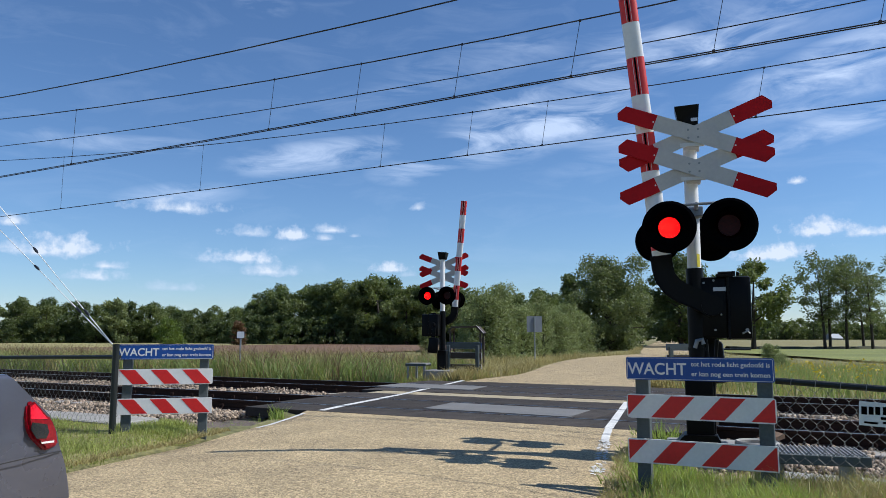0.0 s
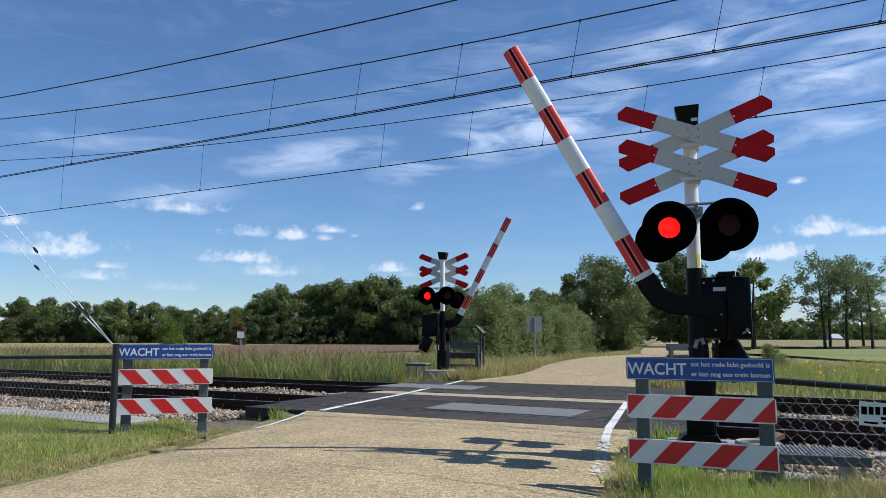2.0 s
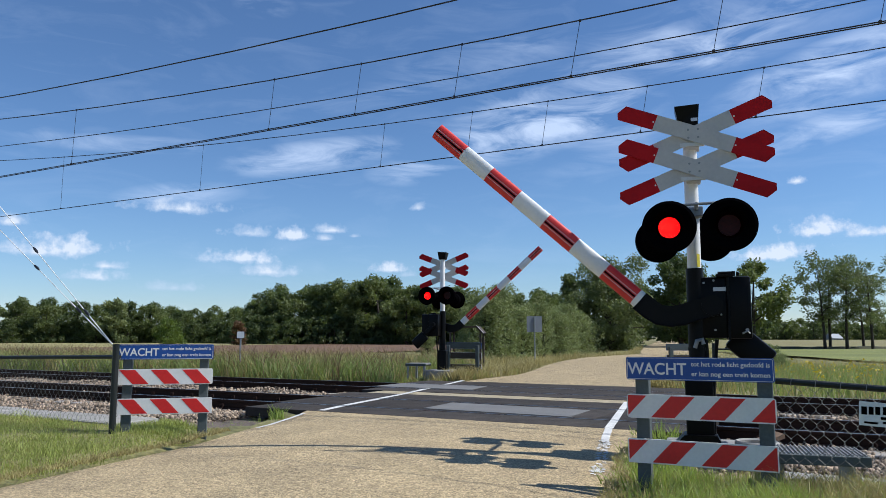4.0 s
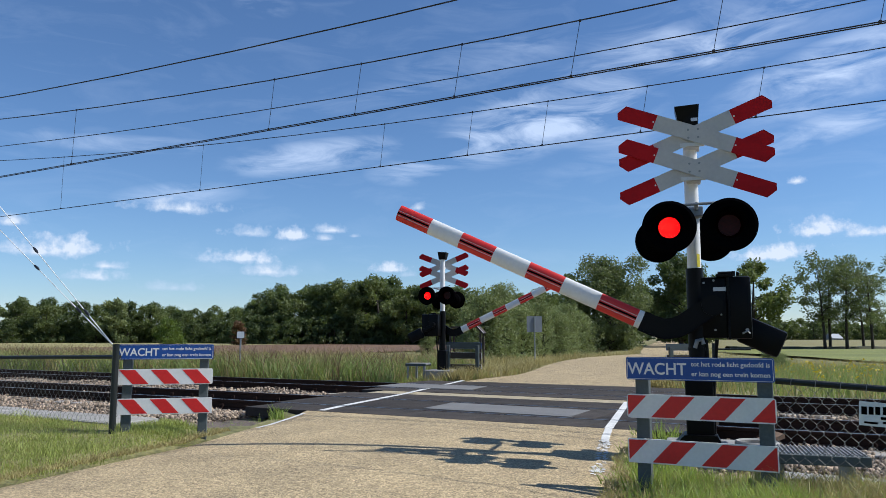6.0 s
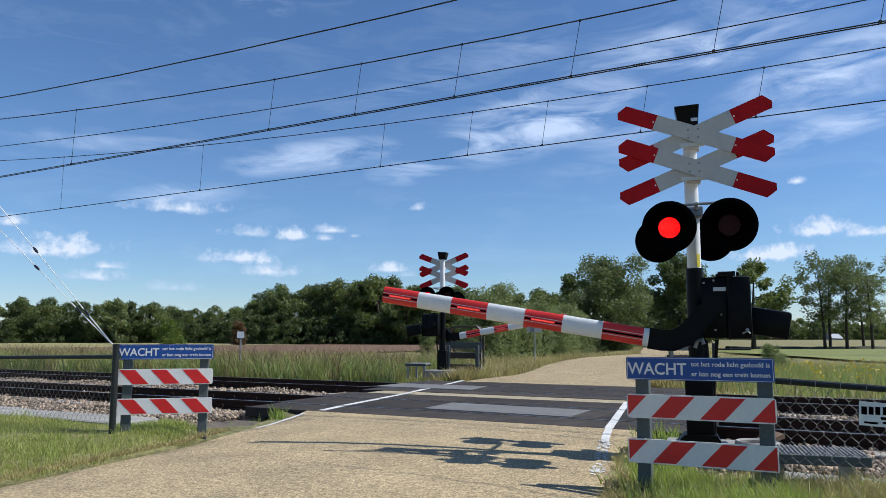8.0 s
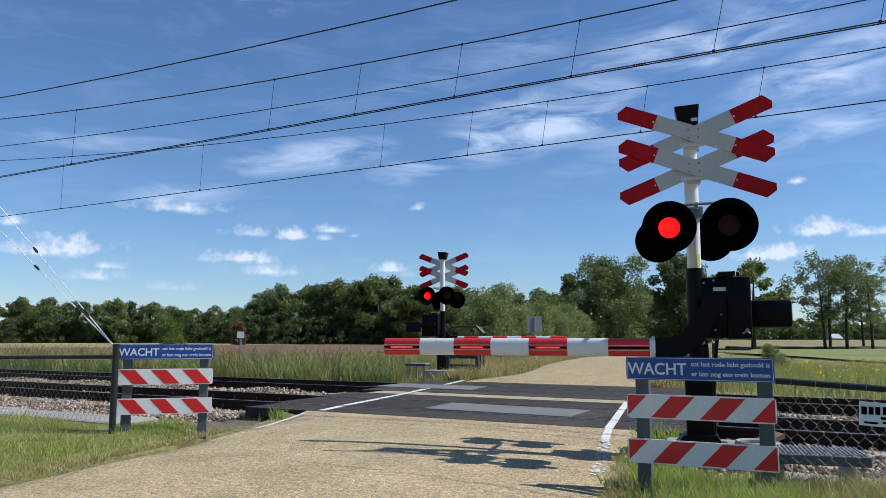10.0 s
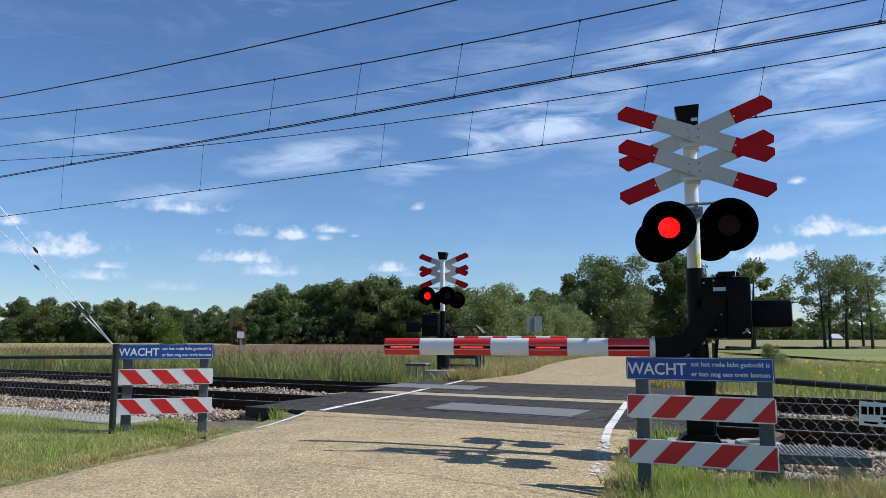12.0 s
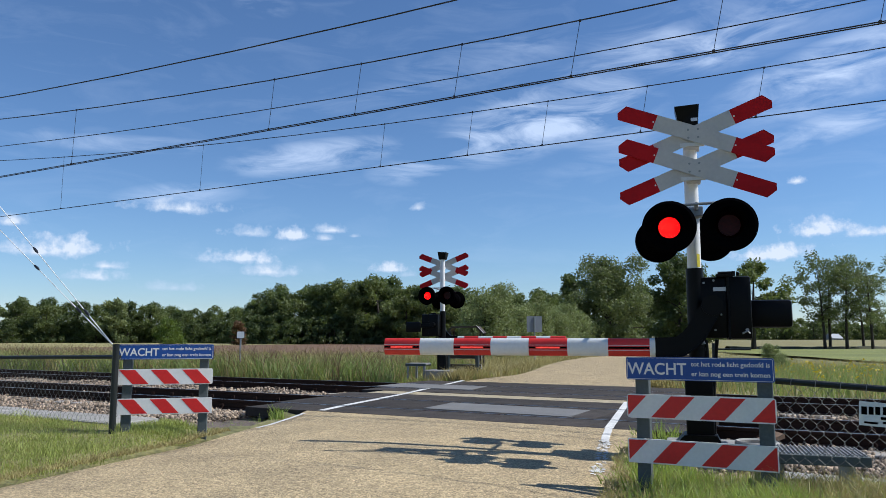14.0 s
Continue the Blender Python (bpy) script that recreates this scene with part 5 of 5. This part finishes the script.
# ---- grass ----
def blades(name, material, label, spots, height, width, seed, lean=0.35, category="grass"):
    """Single bent blades: spots is an array of x, y, z."""
    rng = np.random.default_rng(seed)
    spots = np.asarray(spots, dtype=float)
    n = len(spots)
    a = rng.uniform(0, 2 * np.pi, n)
    h = height * rng.uniform(0.45, 1.25, n)
    side = np.stack([np.cos(a), np.sin(a), np.zeros(n)], 1) * (width * rng.uniform(0.6, 1.3, n))[:, None]
    b = rng.uniform(0, 2 * np.pi, n)
    over = np.stack([np.cos(b), np.sin(b), np.zeros(n)], 1) * (h * lean * rng.uniform(0.2, 1.6, n))[:, None]
    up = np.zeros((n, 3))
    up[:, 2] = h
    v = np.stack([spots - side, spots + side, spots + over * 0.35 + up * 0.6 + side * 0.7, spots + over * 0.35 + up * 0.6 - side * 0.7, spots + over + up], 1).reshape(-1, 3)
    k = np.arange(n)[:, None] * 5
    tri = np.concatenate([k + [0, 1, 2], k + [0, 2, 3], k + [3, 2, 4]])
    return tagged(new(name, raw_mesh(name, v, tri, material)), label, category, kind="stuff")


def scatter(n, s0, s1, p0, p1, seed, gap=0.12, sink=0.02):
    """Points on the ground, clear of the road, thicker in patches."""
    rng = np.random.default_rng(seed)
    out = []
    while len(out) < n:
        s, p = rng.uniform(s0, s1), rng.uniform(p0, p1)
        a, b = road_sides(p)
        d = max(a - s, s - b)
        if d < gap + 0.25 * noise.noise(Vector((s * 1.5, p * 1.5, 9))) or rng.uniform() > 0.55 + 0.9 * noise.noise(Vector((s * 0.9, p * 0.9, seed))):
            continue
        q = at(s, p)
        out.append((q.x, q.y, ground_height(s, p) - sink))
    return out


def tufts(s0, s1, p0, p1, clumps, each, seed, wide=1.0):
    """Points in close clumps."""
    rng = np.random.default_rng(seed)
    out = []
    for x, y, z in scatter(clumps, s0, s1, p0, p1, seed, -0.1):
        r = rng.uniform(0.03, 0.09) * wide
        for k in range(each):
            out.append((x + rng.normal() * r, y + rng.normal() * r, z))
    return out


def build_grass():
    blades("verge_grass", M_GRASS, "short green grass on the verge beside the road", scatter(100000, -14, -5.6, 2.4, 6.38, 1), 0.05, 0.0034, 1, 0.6)
    blades("grass_tufts", M_GRASS, "longer green tufts standing out of the verge", tufts(-15, -5.7, 2.2, 6.4, 330, 22, 21), 0.12, 0.0036, 21, 0.7)
    blades("grass_tufts", M_TUFT, "lush green tufts round the near barrier", tufts(-2.2, 3.0, 2.8, 6.5, 330, 34, 22), 0.17, 0.0045, 22, 0.6)
    blades("verge_grass", M_GRASS, "short grass at the foot of the striped barrier", scatter(5000, -8.1, -6.7, 6.2, 7.2, 25), 0.08, 0.0034, 25, 0.6)
    fringe = []
    rng = np.random.default_rng(26)
    for i in range(15000):
        p = 17.6 + 75 * rng.uniform() ** 1.8
        a, b = road_sides(p)
        off = abs(rng.normal()) * (0.5 + 0.02 * p)
        s = a - 0.05 - off if rng.uniform() < 0.65 else b + 0.05 + off
        q = at(s, p)
        fringe.append((q.x, q.y, ground_height(s, p) - 0.02))
    blades("road_fringe", M_DRY, "dry yellow grass fringe along the far road", fringe, 0.36, 0.011, 26, 0.7)
    fringe = []
    for i in range(9000):
        p = rng.uniform(2.0, 8.6)
        a, b = road_sides(p)
        off = abs(rng.normal()) * 0.13 - 0.05 + 0.1 * noise.noise(Vector((p * 2.3, 0, 4)))
        s = a - off if rng.uniform() < 0.65 else b + off
        if p > 7 and s < a + 1:
            continue
        q = at(s, p)
        fringe.append((q.x, q.y, max(ground_height(s, p), -0.02) - 0.005))
    blades("road_fringe", M_DRY, "dry trodden grass along the near road edge", fringe, 0.04, 0.0035, 28, 1.1)
    blades("weeds", M_TUFT, "rank weeds growing over the white edge line", tufts(-2.6, -1.5, 5.2, 9.1, 70, 24, 23), 0.19, 0.006, 23, 0.7, "weeds")
    blades("weeds", M_TUFT, "weeds at the end of the crossing panels", tufts(-8.6, -7.7, 7.9, 9.4, 14, 26, 24), 0.2, 0.006, 24, 0.7, "weeds")
    blades("verge_grass", M_GRASS, "green grass round the near barrier", scatter(40000, -2.3, 3.2, 2.6, 6.5, 2, 0.3), 0.13, 0.0040, 2, 0.5)
    blades("dry_grass", M_DRY, "dry straw-coloured blades among the grass", scatter(20000, -14, -5.4, 2.2, 6.4, 3, 0.0), 0.05, 0.0028, 3, 0.9)
    blades("dry_grass", M_DRY, "dry stalks round the barrier and fence", scatter(15000, -2.6, 3.4, 2.6, 6.6, 4, 0.0), 0.14, 0.0026, 4, 0.8)
    blades("reeds", M_REED, "tall green reeds in the ditch behind the tracks", tufts(-42, -11.9, 18.2, 24, 1500, 18, 5, 2.2), 0.66, 0.013, 5, 0.75, "reeds")
    blades("dry_reeds", M_DRY, "dry flowering reed stalks in the ditch", tufts(-42, -11.9, 18.4, 24, 800, 12, 6, 2.5), 0.85, 0.009, 6, 0.6, "reeds")
    blades("seed_heads", M_SEED, "brown seed stalks standing above the reeds", tufts(-42, -12.2, 18.4, 25, 600, 9, 27, 3.0), 0.98, 0.011, 27, 0.5, "reeds")
    blades("meadow_grass", M_REED, "rough meadow grass beyond the tracks", scatter(22000, -5, 22, 18, 34, 7, 0.2), 0.46, 0.010, 7, 0.6)
    blades("meadow_grass", M_DRY, "dry grass along the far road and meadow", scatter(24000, -22, 24, 18, 46, 8, 0.1), 0.42, 0.009, 8, 0.6)
    blades("far_grass", M_DRY, "straw-coloured grass behind the reeds", scatter(9000, -75, -14, 24, 46, 9, 0.3), 0.5, 0.02, 9, 0.6)
    blades("low_grass", M_GRASS, "low green grass round the far barrier", scatter(14000, -12.2, -8.9, 17.9, 23, 11, 0.15), 0.18, 0.006, 11, 0.5)
    blades("dry_grass", M_DRY, "rank straw and weeds at the foot of the wire fence", tufts(-0.4, 3.4, 4.9, 6.15, 190, 34, 31, 1.6), 0.2, 0.0036, 31, 0.8)
    blades("weeds", M_TUFT, "green weeds growing up the wire fence", tufts(0.6, 3.4, 5.2, 6.2, 70, 30, 32, 1.3), 0.26, 0.006, 32, 0.6, "weeds")
    # yellow flower heads
    rng = np.random.default_rng(10)
    v, f = [], []
    for i, (x, y, z) in enumerate(scatter(420, -3.5, 9, 19, 29, 10, 0.5)):
        h = z + rng.uniform(0.4, 0.62)
        for k in range(3):
            c = np.array([x, y, h]) + rng.normal(size=3) * 0.05
            a = rng.normal(size=3) * 0.018
            b = rng.normal(size=3) * 0.018
            m = len(v)
            v += [c - a, c + b, c + a, c - b]
            f.append((m, m + 1, m + 2, m + 3))
    tagged(new("yellow_flowers", raw_mesh("yellow_flowers", v, f, M_FLOWER)), "yellow ragwort flowers in the meadow", "flowers", kind="stuff")


build_grass()


# ---- crossing surface, laid in panels ----
def build_panels():
    deck = thing("crossing_deck", Matrix(), "dark asphalt and rubber panels between the rails", "crossing", kind="structure")
    strips = [(9.28, 10.14), (10.27, 11.64), (11.775, 12.85), (13.55, 14.28), (14.42, 15.79), (15.925, 17.22)]
    for p0, p1 in strips:
        mid = (p0 + p1) / 2
        a, b = -6.6 - mid * 0.17 - 0.6, -0.55 - mid * 0.17 + 0.5
        n = 5
        me = Shape().box((b - a) / n - 0.012, p1 - p0, 0.14, bevel=0.006).mesh("panel", M_PANEL)
        for i in range(n):
            s = a + (b - a) * (i + 0.5) / n
            ob = part("panel", me, M_PANEL, deck, m=Matrix.Translation(at(s, mid, -0.07 + 0.0015 * (i % 2))) @ pose(0, 0, 0, 0, 0, TRACK_TURN))
    part("pale_panel", Shape().plate([(-6.15, 10.4), (-6.25, 11.55), (-3.75, 11.35), (-3.70, 10.3)][::-1], 0.008, Matrix(((TRACK.x, 0, ACROSS.x, 0), (TRACK.y, 0, ACROSS.y, 0), (0, 1, 0, 0.004), (0, 0, 0, 1)))), M_PANEL_PALE, deck, "pale grey worn panel")
    part("pale_panel", Shape().plate([(-9.9, 14.5), (-9.9, 15.7), (-7.6, 15.7), (-7.4, 14.5)][::-1], 0.008, Matrix(((TRACK.x, 0, ACROSS.x, 0), (TRACK.y, 0, ACROSS.y, 0), (0, 1, 0, 0.004), (0, 0, 0, 1)))), M_PANEL_PALE, deck, "pale grey worn panel")
    mid = 13.2
    part("filling", Shape().box(6.0, 0.70, 0.14, Matrix.Translation(at(-6.0, mid, -0.078)) @ pose(0, 0, 0, 0, 0, TRACK_TURN)), M_STRIP, deck, "sandy filling between the tracks")


build_panels()


# ---- what moves ----
BOOM = [(0, 84.6), (0.5, 77.5), (1.0, 72.1), (1.5, 66.7), (2.0, 61.8), (2.5, 56.7), (3.0, 51.6), (3.2, 49.4), (4.2, 40.2), (5.3, 30.7), (6.0, 25.1), (6.5, 20.8), (7.0, 16.9), (7.5, 13.1), (8.0, 9.6), (8.2, 8.2), (9.0, 3.2), (9.6, 0.6), (10.0, 0), (14.0, 0)]
PERIOD, LEFT_ON, RIGHT_ON = 0.6675, 0.466, 0.100


def flash(disc, base, on_first):
    """The diode disc turns its lit face out and in again, half a turn in three steps."""
    f = 1 / FPS
    events = []
    for k in range(-1, 23):
        events += [(LEFT_ON + k * PERIOD, True), (RIGHT_ON + k * PERIOD, False)]
    angle = 0 if on_first else 180
    rows = [(0.0, angle)]
    for t, left in sorted(events):
        if t < 0.05 or t > 13.9:
            continue
        for k in (1, 2, 3):
            rows.append((t + (k - 2) * f, angle + 60 * k))
        rows.insert(-3, (t - 2 * f, angle))
        angle += 180
    rows.append((14.0, angle))
    walk(disc, [(t, base @ pose(0, 0, 0, 0, 0, a)) for t, a in rows])


def motions():
    for unit, arm, lamps in (NEAR, FAR):
        walk(arm, [(t, Matrix.Translation(PIVOT) @ pose(0, 0, 0, 0, a, 0)) for t, a in BOOM])
    for unit, arm, lamps in (NEAR, FAR):
        for key, (disc, base) in lamps.items():
            left = key in ("front_left", "back_right")
            flash(disc, base, left)
    for strip, base in BOOM_LAMPS:
        walk(strip, [(t, base @ pose(0, 0, 0, a, 0, 0)) for t, a in ((0.0, 0), (7.6, 0), (7.7, 60), (7.8, 120), (7.9, 180), (14.0, 180))])
    start, way = Vector((-3.49, 2.79, -0.02)), Vector((-0.312, -0.95, 0.0)).normalized()
    walk(CAR, [(t, Matrix.Translation(start + way * 9.0 * t) @ pose(0, 0, 0, 0, 0, HEADING)) for t in (0.0, 1.0, 4.0, 9.0, 14.0)])


motions()
